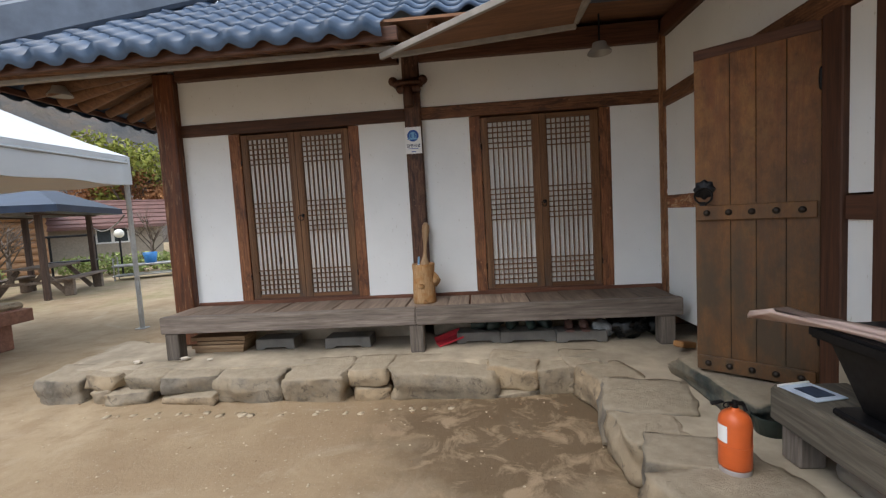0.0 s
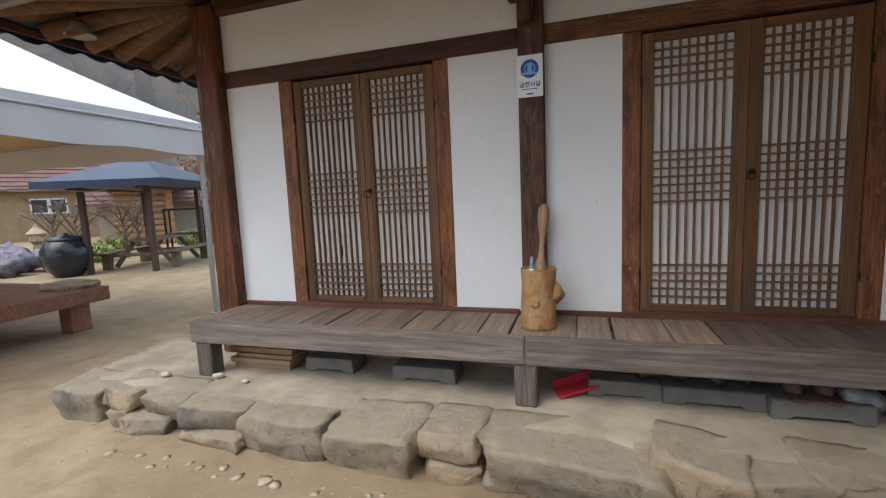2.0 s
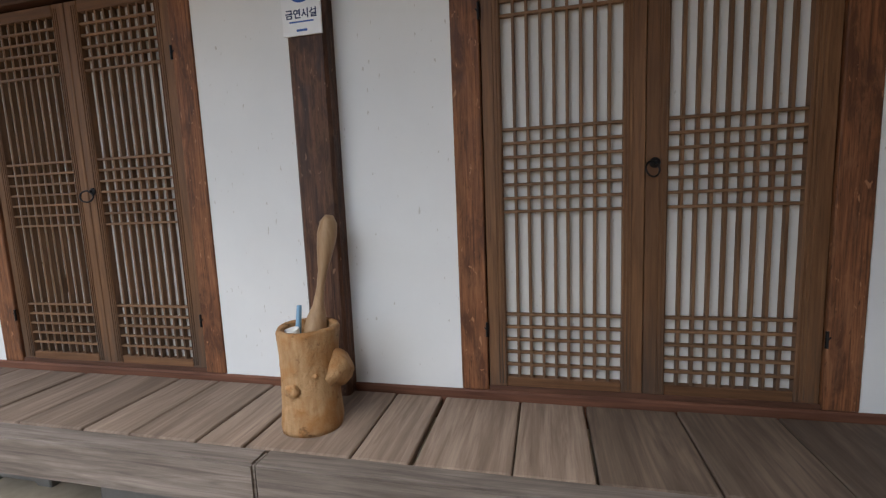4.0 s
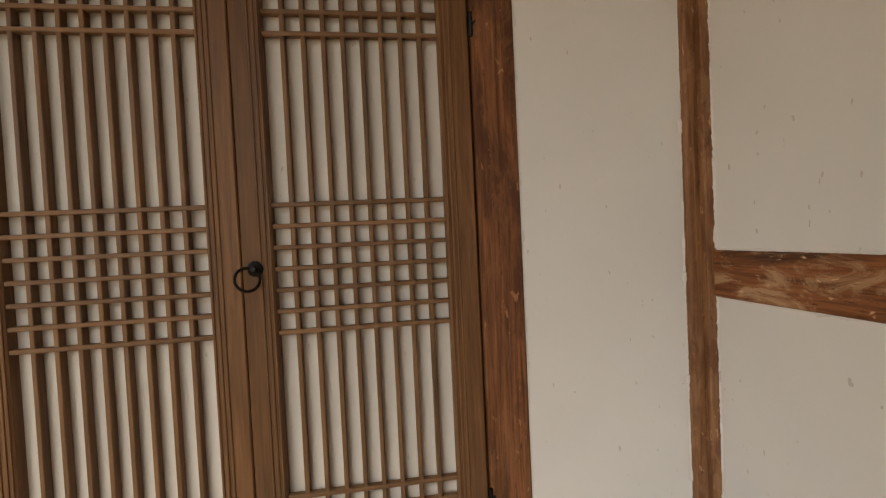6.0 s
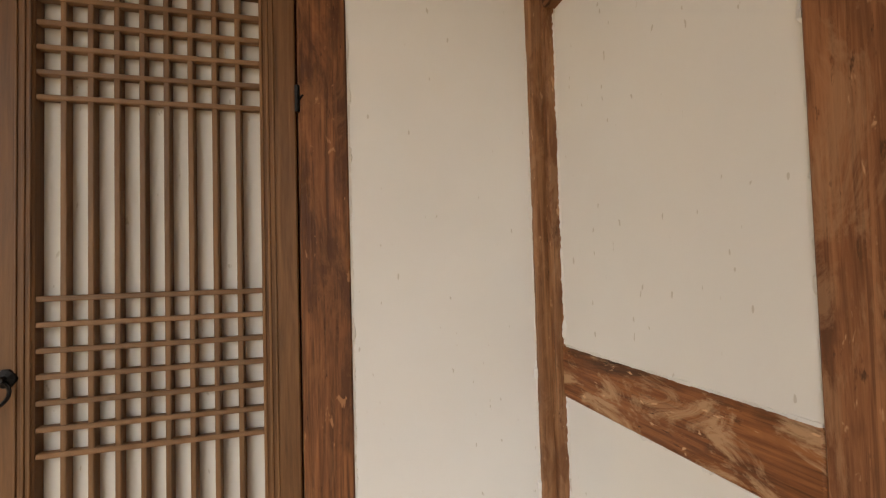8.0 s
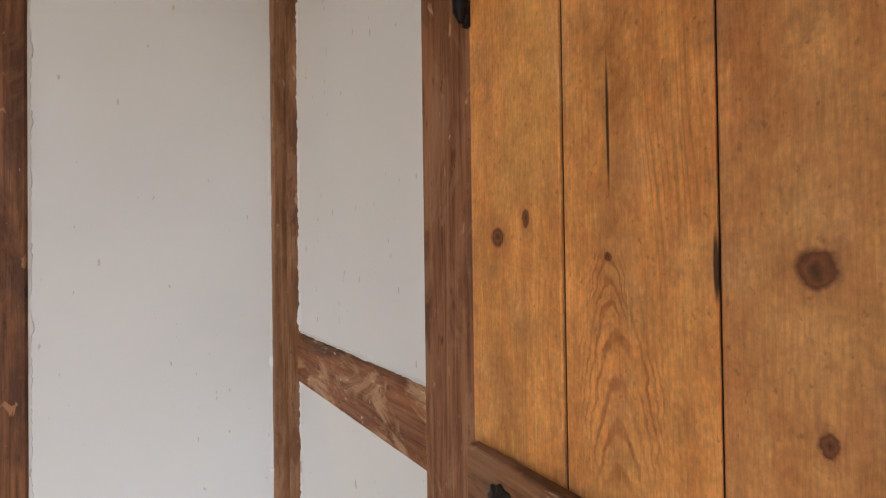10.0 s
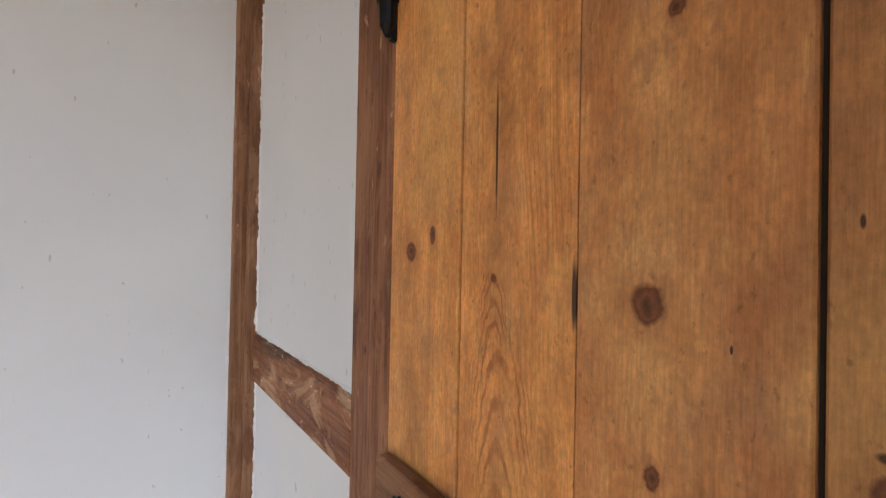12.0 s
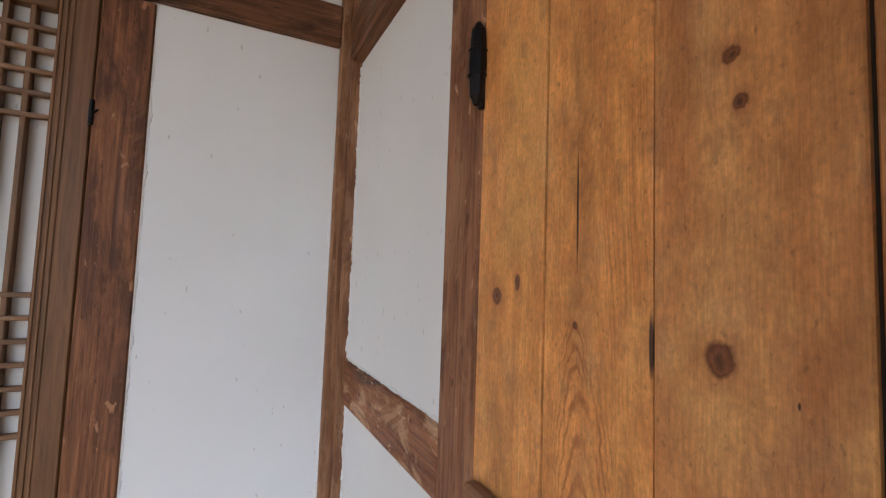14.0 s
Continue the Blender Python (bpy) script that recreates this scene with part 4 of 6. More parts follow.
# far slopes and the rows above, in one mesh
bm = bmesh.new()
src = tile(0.012)
tip = tile(0.075)
tmp, tmp2 = bpy.data.meshes.new("tmp"), bpy.data.meshes.new("tmp")
src.to_mesh(tmp)
tip.to_mesh(tmp2)
src.free(), tip.free()
for m in upper:
    before = len(bm.verts)
    bm.from_mesh(tmp)
    bm.verts.ensure_lookup_table()
    for v in bm.verts[before:]:
        v.co = m @ v.co
upper_tiles = part("upper_tiles", bm, TILE, roof, smooth=True)
upper_tiles["kind"] = "stuff"
bm = bmesh.new()
for r in range(12):
    for c in range(30):
        y = EAVE_Y + c * TW
        xx = SIDE_X + r * TL * math.cos(tilt)
        if y < EAVE_Y + (xx - SIDE_X) + 0.12:
            continue
        before = len(bm.verts)
        bm.from_mesh(tmp2 if r == 0 else tmp)
        bm.verts.ensure_lookup_table()
        m = pose(xx + 3.4, y + TW, EAVE_Z - 2.7 + r * TL * math.sin(tilt), 0, 0, -90) @ pose(0, 0, 0, math.degrees(tilt), 0, 0)
        for v in bm.verts[before:]:
            v.co = m @ v.co
side_tiles = part("side_tiles", bm, TILE, roof, smooth=True)
side_tiles["kind"] = "stuff"
# wing slope seen from the yard, one mesh
bm = bmesh.new()
for r in range(13):
    for c in range(32):
        y = -5.6 + c * TW
        xx = -1.32 + r * TL * math.cos(tilt)
        if y > EAVE_Y + (xx + 1.32) or (r == 0 and y > -2.6):
            continue
        before = len(bm.verts)
        bm.from_mesh(tmp2 if r == 0 else tmp)
        bm.verts.ensure_lookup_table()
        m = pose(xx + 3.4, y + TW, EAVE_Z - 2.7 + 0.06 + r * TL * math.sin(tilt), 0, 0, -90) @ pose(0, 0, 0, math.degrees(tilt), 0, 0)
        for v in bm.verts[before:]:
            v.co = m @ v.co
wing_tiles = part("wing_tiles", bm, TILE, roof, smooth=True)
wing_tiles["kind"] = "stuff"
bpy.data.meshes.remove(tmp), bpy.data.meshes.remove(tmp2)
# slopes away from the yard
ridge_y, ridge_z = EAVE_Y + 19 * TL * math.cos(tilt), EAVE_Z + 19 * TL * math.sin(tilt)
own = bmesh.new()
for pts in ([(-2.0, ridge_y, ridge_z), (1.3, ridge_y, ridge_z), (1.3, 6.1, EAVE_Z), (-5.9, 6.1, EAVE_Z)],
            [(1.2, -5.7, EAVE_Z + 1.35), (3.6, -5.7, EAVE_Z), (3.6, 6.1, EAVE_Z), (1.2, 3.6, EAVE_Z + 1.35)],
            [(-3.7, 1.0, EAVE_Z + 1.2), (-2.0, ridge_y, ridge_z), (-5.9, 6.1, EAVE_Z), (-5.94, 5.8, EAVE_Z)]):
    own.faces.new([own.verts.new((p[0] + 3.4, p[1], p[2] - 2.7)) for p in pts])
part("back_slope", own, TILE, roof)
# hip ridge, its end ornament and the ridge that climbs from it
J = Vector((-4.42, 0.12, EAVE_Z + 1.5 * SLOPE))
hip0 = Vector((SIDE_X + 0.12, EAVE_Y + 0.12, EAVE_Z + 0.10))
shift = Vector((3.4, 0, -2.7))
part("hip_ridge", beam(hip0 + shift + Vector((0, 0, 0.12)), J + shift + Vector((0, 0, 0.18)), 0.26, 0.30, 0.03), RIDGE, roof)
part("ridge_cap", beam(hip0 + shift + Vector((0, 0, 0.29)), J + shift + Vector((0, 0, 0.35)), 0.16, 0.07, 0.025), RIDGE, roof)
part("climbing_ridge", beam(J + shift + Vector((0.06, 0.06, 0.2)), J + shift + Vector((0.1, 2.4, 0.2 + 2.3 * SLOPE)), 0.22, 0.3, 0.04), RIDGE, roof)
bm = slab([(-0.13, 0), (0.13, 0), (0.16, 0.1), (0.12, 0.22), (0, 0.28), (-0.12, 0.22), (-0.16, 0.1)], 0, 0.05)
bmesh.ops.bevel(bm, geom=bm.edges[:], offset=0.01, segments=1, affect="EDGES")
ring(0.07, 0.014, pose(0, 0.12, 0.055), bm, 14)
for a in range(6):
    ring(0.028, 0.008, pose(0.06 * math.cos(a * 1.047), 0.12 + 0.06 * math.sin(a * 1.047), 0.058), bm, 10)
orn = part("end_ornament", bm, RIDGE, roof, "moulded flower end tile", True)
orn.matrix_basis = pose(J.x + 3.44, J.y - 0.10, J.z - 2.7 + 0.10, 90, 0, -25)

PALE_TRIM = plain("weathered_pale_trim", (0.24, 0.215, 0.19), 0.6)
# timber under the eaves
eaves = empty("eaves", -3.4, -0.6, 2.6, label="round rafters and boards under the deep eaves", category="eaves", kind="structure")
Z_R0, Z_R1 = 3.17, 2.79  # rafter axis at the wall and at the eave


def lift(v):
    return (v[0] + 3.4, v[1] + 0.6, v[2] - 2.6)


for i in range(14):
    x = -4.86 + i * 0.28
    if x < -1.25:
        part("rafter", rod(lift((x, 0.05, Z_R0 + 0.015)), lift((x, -1.24 if x < -2.35 else -1.17, Z_R1 if x < -2.35 else Z_R1 + 0.02)), 0.052, 0.044, 10), RAFTER, eaves, smooth=True)
for i in range(6):
    a = radians(8 + i * 15.5)
    reach = 1.24 / max(math.cos(a), 1e-6)
    tip_x, tip_y = -4.92 - math.sin(a) * reach, -math.cos(a) * reach
    if tip_x < -5.80:
        k = (5.80 - 4.92) / (math.sin(a) * reach)
        tip_x, tip_y = -5.80, tip_y * k
    part("rafter", rod(lift((-4.90, -0.02, Z_R0 - 0.03)), lift((tip_x, tip_y, Z_R1)), 0.05, 0.062, 10), RAFTER, eaves, smooth=True)
for i in range(10):
    y = 0.25 + i * 0.3
    part("rafter", rod(lift((-4.9, y, Z_R0)), lift((-5.80, y, Z_R1)), 0.052, 0.044, 10), RAFTER, eaves, smooth=True)
for i in range(12):
    y = -1.5 - i * 0.3
    part("rafter", rod(lift((0.05, y, Z_R0 + 0.03)), lift((-1.10, y, Z_R1)), 0.052, 0.044, 10), RAFTER, eaves, smooth=True)
# boards above the rafters
def sheet(pts, material, name, thick=0.02):
    own = bmesh.new()
    a = [own.verts.new(lift(p)) for p in pts]
    b = [own.verts.new(lift((p[0], p[1], p[2] + thick))) for p in pts]
    own.faces.new(a[::-1])
    own.faces.new(b)
    n = len(pts)
    for i in range(n):
        own.faces.new((a[i], a[(i + 1) % n], b[(i + 1) % n], b[i]))
    return part(name, own, material, eaves)


zb0, zb1 = Z_R0 + 0.055, Z_R1 + 0.05
sheet([(-4.92, 0.05, zb0), (-5.88, -1.26, zb1), (-1.1, -1.26, zb1), (-1.1, 0.05, zb0)], SOFFIT, "soffit_board")
sheet([(-4.92, 0.05, zb0), (-4.92, 4.0, zb0), (-5.88, 4.0, zb1), (-5.88, -1.26, zb1)], SOFFIT, "soffit_board")
sheet([(0.1, 0.05, zb0), (-1.1, 0.05, zb0), (-1.1, -1.26, zb1), (-1.15, -5.4, zb1), (0.1, -5.4, zb0)], SOFFIT, "soffit_board")
# covering over the bare inner corner
sheet([(-2.5, 0.05, zb0 + 0.024), (-2.5, -1.20, zb1 + 0.024), (-1.1, -1.20, zb1 + 0.024), (-1.1, 0.05, zb0 + 0.024)], TILE, "corner_sheet", 0.01)
sheet([(0.1, 0.05, zb0 + 0.024), (-1.1, 0.05, zb0 + 0.024), (-1.1, -2.7, zb1 + 0.024), (0.1, -2.7, zb0 + 0.024)], TILE, "corner_sheet", 0.01)
sheet([(-4.95, 0.07, zb0 + 0.05), (0.3, 0.07, zb0 + 0.05), (2.2, 3.4, zb0 + 0.05), (-4.95, 3.4, zb0 + 0.05)], SOFFIT, "attic_board")
sheet([(0.1, 0.07, zb0 + 0.05), (0.1, -5.4, zb0 + 0.05), (2.2, -5.4, zb0 + 0.05), (2.2, 3.3, zb0 + 0.05)], SOFFIT, "attic_board")
# fascia and the gutter-like edge board
part("fascia", box(lift((-5.9, -1.30, 2.70)), lift((-2.3, -1.265, 2.80)), 0.006), DARK_X, eaves)
part("edge_board", box(lift((-5.6, -1.20, 2.668)), lift((-2.30, -1.165, 2.705)), 0.006), PALE_TRIM, eaves, "grey edge board under the tiles")
part("fascia", box(lift((-5.90, -1.26, 2.765)), lift((-5.87, 4.0, 2.82)), 0.006), DARK_Y, eaves)
part("edge_board", box(lift((-1.09, -5.4, 2.735)), lift((-1.05, -1.19, 2.79)), 0.004), PALE_TRIM, eaves, "pale edge board")
# boarded triangle in the inner corner of the eaves
A, B, C = (-2.42, -1.205, 2.640), (-1.07, -1.205, 2.735), (-1.07, -1.90, 2.825)
sheet([A, C, B], SOFFIT, "corner_board", 0.02)
part("valley_trim", beam(lift((A[0] - 0.03, A[1] + 0.02, A[2] - 0.005)), lift((C[0], C[1], C[2] - 0.005)), 0.03, 0.045), PALE_TRIM, eaves, "pale diagonal trim")
part("corner_trim", beam(lift((A[0] + 0.05, A[1] + 0.005, A[2] - 0.002)), lift((B[0], B[1] + 0.005, B[2] - 0.006)), 0.03, 0.05), PALE_TRIM, eaves, "pale edge trim")

# ---------------------------------------------------------------- things on and under the porch
def peeled_mat():
    """A peeled log: tan wood, darker honey patches, upright streaks and small scars."""
    mat, t, p = nodes_of("peeled_log", 0.7, 0, 0.3)
    v = coords(t, shift=False)
    g = noise_tex(t, coords(t, (1, 1, 0.15), False), 60, 5, 0.6)
    col = ramp(t, g, [(0.3, (0.34, 0.19, 0.085)), (0.7, (0.50, 0.32, 0.165))])
    col = mix(t, ramp(t, noise_tex(t, v, 9, 4, 0.6), [(0.45, grey(0)), (0.62, grey(0.8))]), col, (0.36, 0.165, 0.05))
    col = mix(t, ramp(t, noise_tex(t, v, 26, 5, 0.65), [(0.60, grey(0)), (0.68, grey(0.7))]), col, (0.14, 0.07, 0.03))
    t.links.new(col, p.inputs["Base Color"])
    bump(t, p, noise_tex(t, v, 18, 6, 0.65), 0.8, 0.02)
    return mat


BARK = peeled_mat()
BLUE = plain("faded_blue_plastic", (0.18, 0.33, 0.48), 0.5)
WHITE = plain("white_enamel", (0.75, 0.74, 0.70), 0.4, 0, 0.05)
mortar = empty("log_mortar", -2.352, -0.29, Z_DECK, label="hollowed log mortar with knots standing on the porch", category="mortar")
bm = lathe([(0.126, 0.0), (0.130, 0.02), (0.124, 0.10), (0.118, 0.2), (0.117, 0.30), (0.124, 0.375), (0.118, 0.387), (0.094, 0.382), (0.086, 0.30), (0.06, 0.25), (0.0, 0.245)], 28, wobble=0.10, seed=3)
bm.transform(Matrix.Diagonal((0.88, 0.88, 0.955, 1)))
body = part("log", bm, BARK, mortar, smooth=True)
part("knot", lathe([(0.070, 0), (0.060, 0.04), (0.043, 0.068), (0.0, 0.074)], 14, wobble=0.35, seed=5, m=pose(0.070, 0.01, 0.205, 0, 58, 0) @ Matrix.Diagonal((1.1, 0.9, 1.1, 1))), BARK, mortar, smooth=True)
part("knot", lathe([(0.030, 0), (0.025, 0.014), (0.015, 0.02), (0.0, 0.018)], 12, wobble=0.3, seed=7, m=pose(-0.01, -0.096, 0.165, 90, 0, 0)), BARK, mortar, smooth=True)
for k, (a, z) in enumerate(((0.7, 0.21), (-0.5, 0.16), (1.1, 0.12), (-0.9, 0.24), (0.3, 0.08))):
    part("knot", lathe([(0.016, -0.01), (0.012, 0.004), (0.0, 0.006)], 8, m=pose(0.097 * math.sin(a), -0.099 * math.cos(a), z, 90, 0, math.degrees(a))), BARK, mortar, smooth=True)
pestle = empty("wooden_pestle", -2.345, -0.28, Z_DECK + 0.25, label="pale wooden pestle leaning on the post", category="pestle")
bm = lathe([(0.0, 0), (0.045, 0.005), (0.05, 0.04), (0.044, 0.14), (0.024, 0.20), (0.017, 0.27), (0.020, 0.34), (0.036, 0.43), (0.043, 0.49), (0.037, 0.54), (0.018, 0.57), (0.0, 0.573)], 18, m=pose(0, 0, 0, -17, 3, 0) @ Matrix.Diagonal((0.88, 0.88, 0.92, 1)))
part("pestle_body", bm, wood("pestle_wood", (0.26, 0.15, 0.075), (0.42, 0.28, 0.16), "z", 40, 0.5, 0.3), pestle, smooth=True)
brush = empty("brush", -2.40, -0.29, Z_DECK + 0.25, label="small blue plastic brush standing in the mortar", category="brush")
part("handle", rod((0, 0, 0), (0.012, 0.02, 0.185), 0.014, 0.009), BLUE, brush, smooth=True)
cup = empty("cup", -2.388, -0.305, Z_DECK + 0.25, label="white and grey enamel cup inside the mortar", category="cup")
part("cup_body", lathe([(0.022, 0), (0.028, 0.11), (0.024, 0.11), (0.018, 0.01)], 16, m=pose(0, 0, 0, 6, -6, 0)), WHITE, cup, smooth=True)

# sign on the middle post
SIGN_W = plain("sign_white", (0.80, 0.80, 0.80), 0.35, 0, 0.03)
SIGN_B = plain("sign_blue", (0.02, 0.09, 0.36), 0.35, 0, 0.05)
SIGN_L = plain("sign_light_blue", (0.18, 0.42, 0.68), 0.35, 0, 0.05)
sign = empty("sign", -2.398, -0.079, 2.09, label="white no-smoking sign with a blue round emblem", category="sign")
part("board", box((-0.081, -0.004, 0), (0.081, 0.003, 0.256), 0.001), SIGN_W, sign)
part("emblem", lathe([(0.056, 0), (0.056, 0.002)], 28, m=pose(0, -0.0045, 0.172, 90, 0, 0)), SIGN_B, sign, "dark blue disc")
bm = box((-0.014, -0.0085, 0.149), (0.014, -0.0067, 0.199), 0.0)
ring(0.032, 0.004, pose(0, -0.0075, 0.172, 90, 0, 0), bm, 20)
part("figure", bm, SIGN_L, sign)
part("wave", box((-0.055, -0.0086, 0.136), (0.045, -0.0067, 0.148), 0.0), SIGN_L, sign)


def lettering(text, size, material, parent, at, name="lettering"):
    cu = bpy.data.curves.new(name, "FONT")
    cu.body, cu.size, cu.align_x, cu.extrude, cu.offset = text, size, "CENTER", 0.0004, 0.0009
    tmp_ob = bpy.data.objects.new(name, cu)
    dg = bpy.context.evaluated_depsgraph_get()
    me = bpy.data.meshes.new_from_object(tmp_ob.evaluated_get(dg))
    bpy.data.objects.remove(tmp_ob)
    me.materials.clear()
    me.materials.append(material)
    ob = new(name, me)
    ob.parent = parent
    ob.matrix_basis = pose(*at, 90, 0, 0)
    return ob


lettering("\uae08\uc5f0\uc2dc\uc124", 0.036, plain("sign_ink", (0.02, 0.03, 0.09), 0.4), sign, (0, -0.0046, 0.064))
part("small_print", box((-0.05, -0.0058, 0.046), (0.05, -0.0042, 0.051)), SIGN_B, sign)
part("small_print", box((-0.022, -0.0058, 0.014), (0.022, -0.0042, 0.022)), SIGN_B, sign)

# under the porch
CONC = plain("grey_concrete", (0.17, 0.16, 0.145), 0.9, 0, 0.2, 8, 0.4)
PALE = wood("pale_board", (0.24, 0.145, 0.080), (0.42, 0.29, 0.18), "x", 45, 0.75, 0.3)
pile = empty("plank_pile", -4.42, -0.22, 0.25, label="small pile of sawn boards under the porch", category="boards")
for k, (dx, dy, w, h) in enumerate(((0, 0, 0.50, 0.045), (0.0, -0.02, 0.54, 0.035), (0.02, 0.0, 0.50, 0.03), (-0.02, 0.02, 0.56, 0.04))):
    z = (0, 0.046, 0.082, 0.113)[k]
    part("board", box((dx - w / 2, dy - 0.12, z), (dx + w / 2, dy + 0.12, z + h), 0.004), PALE, pile)


def block(x, y, w, h, tilted=0.0):
    ob = empty("concrete_block", x, y, 0.25, tilted, "grey concrete footing block with a notched underside", "block", "blocks under the porch")
    prof = [(-w / 2, 0), (-w * 0.30, 0), (-w * 0.27, h * 0.28), (w * 0.27, h * 0.28), (w * 0.30, 0), (w / 2, 0), (w / 2 - 0.01, h), (-w / 2 + 0.01, h)]
    own = slab(prof, -0.11, 0.11)
    own.transform(Matrix.Rotation(radians(90), 4, "X"))
    bmesh.ops.bevel(own, geom=own.edges[:], offset=0.006, segments=1, affect="EDGES")
    part("block_body", own, CONC, ob)
    return ob


for x, y, w in ((-3.86, -0.20, 0.40), (-3.12, -0.23, 0.46), (-1.86, -0.22, 0.42), (-1.40, -0.24, 0.52), (-0.92, -0.30, 0.46)):
    block(x, y, w, 0.105)
FILM_D = plain("black_plastic_film", (0.012, 0.013, 0.014), 0.25, 0, 0.3, 15, 0.8)
REDP = plain("red_plastic", (0.45, 0.03, 0.045), 0.4, 0, 0.2, 10)
GLASS_G = plain("dark_green_plastic", (0.03, 0.05, 0.045), 0.3, 0, 0.3, 14)
SHOE = plain("brown_rubber_shoe", (0.16, 0.085, 0.07), 0.6, 0, 0.2)
bag = tagged(part("bin_bag", ico(0.17, pose(-0.48, -0.26, 0.365) @ Matrix.Diagonal((1.15, 0.9, 0.62, 1)), 3, 0.4, 4, freq=3), FILM_D, smooth=True), "crumpled black plastic bag under the porch", "bag")
tagged(part("bin_bag", ico(0.13, pose(-0.20, -0.22, 0.352) @ Matrix.Diagonal((1, 0.9, 0.75, 1)), 3, 0.4, 9, freq=3), FILM_D, smooth=True), "crumpled black plastic bag under the porch", "bag")
folder = empty("red_dustpan", -2.12, -0.30, 0.25, 20, "red plastic dustpan lying under the porch", "dustpan")
part("pan", box((-0.14, -0.07, 0), (0.12, 0.07, 0.02), 0.004, m=pose(0, 0, 0.03, 0, -14, 0)), REDP, folder)
part("rim", box((-0.14, 0.05, 0.0), (0.12, 0.07, 0.07), 0.004, m=pose(0, 0, 0.03, 0, -14, 0)), REDP, folder)
for i, (x, y) in enumerate(((-1.84, -0.2), (-1.70, -0.22), (-1.52, -0.2), (-1.36, -0.22), (-1.24, -0.2))):
    b = empty("bottle", x, y, 0.355, 30 * i, "dark green plastic bottle lying on a block", "bottle", "bottles under the porch")
    part("bottle_body", lathe([(0.0, 0), (0.045, 0.004), (0.045, 0.12), (0.016, 0.16), (0.016, 0.185)], 12, m=pose(-0.09, 0, 0.046, 0, 90, 0)), GLASS_G, b, smooth=True)
for x in (-1.02, -0.88):
    s = empty("shoe", x, -0.33, 0.355, 84, "brown rubber shoe resting on a block", "shoe", "shoes under the porch")
    part("sole", box((-0.12, -0.042, 0), (0.12, 0.042, 0.02), 0.012, seg=2), SHOE, s)
    part("upper", ico(0.07, pose(0.035, 0, 0.035) @ Matrix.Diagonal((1.1, 0.62, 0.7, 1)), 2), SHOE, s, smooth=True)
clear = tagged(part("plastic_bag", ico(0.1, pose(-0.72, -0.30, 0.34) @ Matrix.Diagonal((1, 0.8, 0.85, 1)), 3, 0.5, 14, freq=4), plain("cloudy_plastic", (0.30, 0.31, 0.31), 0.25, 0, 0.3, 20), smooth=True), "crumpled cloudy plastic bag under the porch", "bag")

# hanging eave lamps
SHADE = plain("grey_lamp_shade", (0.34, 0.33, 0.31), 0.5, 0, 0.06)
for x, y, z in ((-5.59, -0.53, 2.77), (-0.72, -0.5, 2.755)):
    lamp = empty("eave_lamp", x, y, z, label="pale cone lamp shade hung under the eaves", category="lamp", group="eave lamps")
    part("shade", lathe([(0.10, 0), (0.097, 0.012), (0.062, 0.055), (0.055, 0.085), (0.02, 0.095), (0.018, 0.09), (0.05, 0.08), (0.058, 0.055), (0.092, 0.008)], 22, close=False), SHADE, lamp, smooth=True)
    part("stem", rod((0, 0, 0.09), (0, 0, 0.32), 0.008), IRON, lamp)

# ---------------------------------------------------------------- by the wing door
step = tagged(part("step_stone", stone(0.50, 0.86, 0.15, 77), stone_mat("dark_step_stone", (0.07, 0.08, 0.07), (0.16, 0.17, 0.145)), smooth=True), "dark greenish stepping stone before the plank door", "step")
step.matrix_basis = pose(-0.22, -1.62, 0.245, 0, 0, 4)
ORANGE = plain("orange_enamel", (0.62, 0.12, 0.03), 0.35, 0, 0.1, 8)
ext = empty("gas_canister", -0.73, -2.45, 0.266, label="orange steel gas canister with a white label", category="canister")
part("cylinder", lathe([(0.064, 0.030), (0.066, 0.04), (0.066, 0.225), (0.061, 0.25), (0.050, 0.268), (0.034, 0.280), (0.018, 0.286), (0.016, 0.295)], 26), ORANGE, ext, smooth=True)
part("foot_ring", lathe([(0.060, 0), (0.063, 0.004), (0.063, 0.031), (0.059, 0.034)], 26), plain("scuffed_grey_steel", (0.45, 0.40, 0.38), 0.5, 0.3), ext, "scuffed grey foot ring", True)
part("seam", ring(0.066, 0.0018, pose(0, 0, 0.135), None, 26), ORANGE, ext, smooth=True)
bm = rod((0, 0, 0.285), (0, 0, 0.325), 0.015, 0.012, 12)
rod((-0.030, 0, 0.312), (0.034, 0, 0.312), 0.010, None, 10, bm)
box((-0.034, -0.010, 0.322), (0.020, 0.010, 0.333), 0.003, bm, pose(0, 0, 0, 0, -12, 0))
rod((0.034, 0.0, 0.312), (0.040, -0.014, 0.282), 0.008, None, 8, bm)
ring(0.012, 0.003, pose(-0.036, 0, 0.306, 90, 0, 0), bm, 10)
part("valve", bm, IRON, ext, "black valve")
own = bmesh.new()
vs = [[own.verts.new((0.0675 * math.cos(a), 0.0675 * math.sin(a), z)) for z in (0.15, 0.225)] for a in [radians(-192 + 6 * k) for k in range(9)]]
for a, b in zip(vs, vs[1:]):
    own.faces.new((a[0], b[0], b[1], a[1]))
part("paper_label", own, SIGN_W, ext, "white paper label")

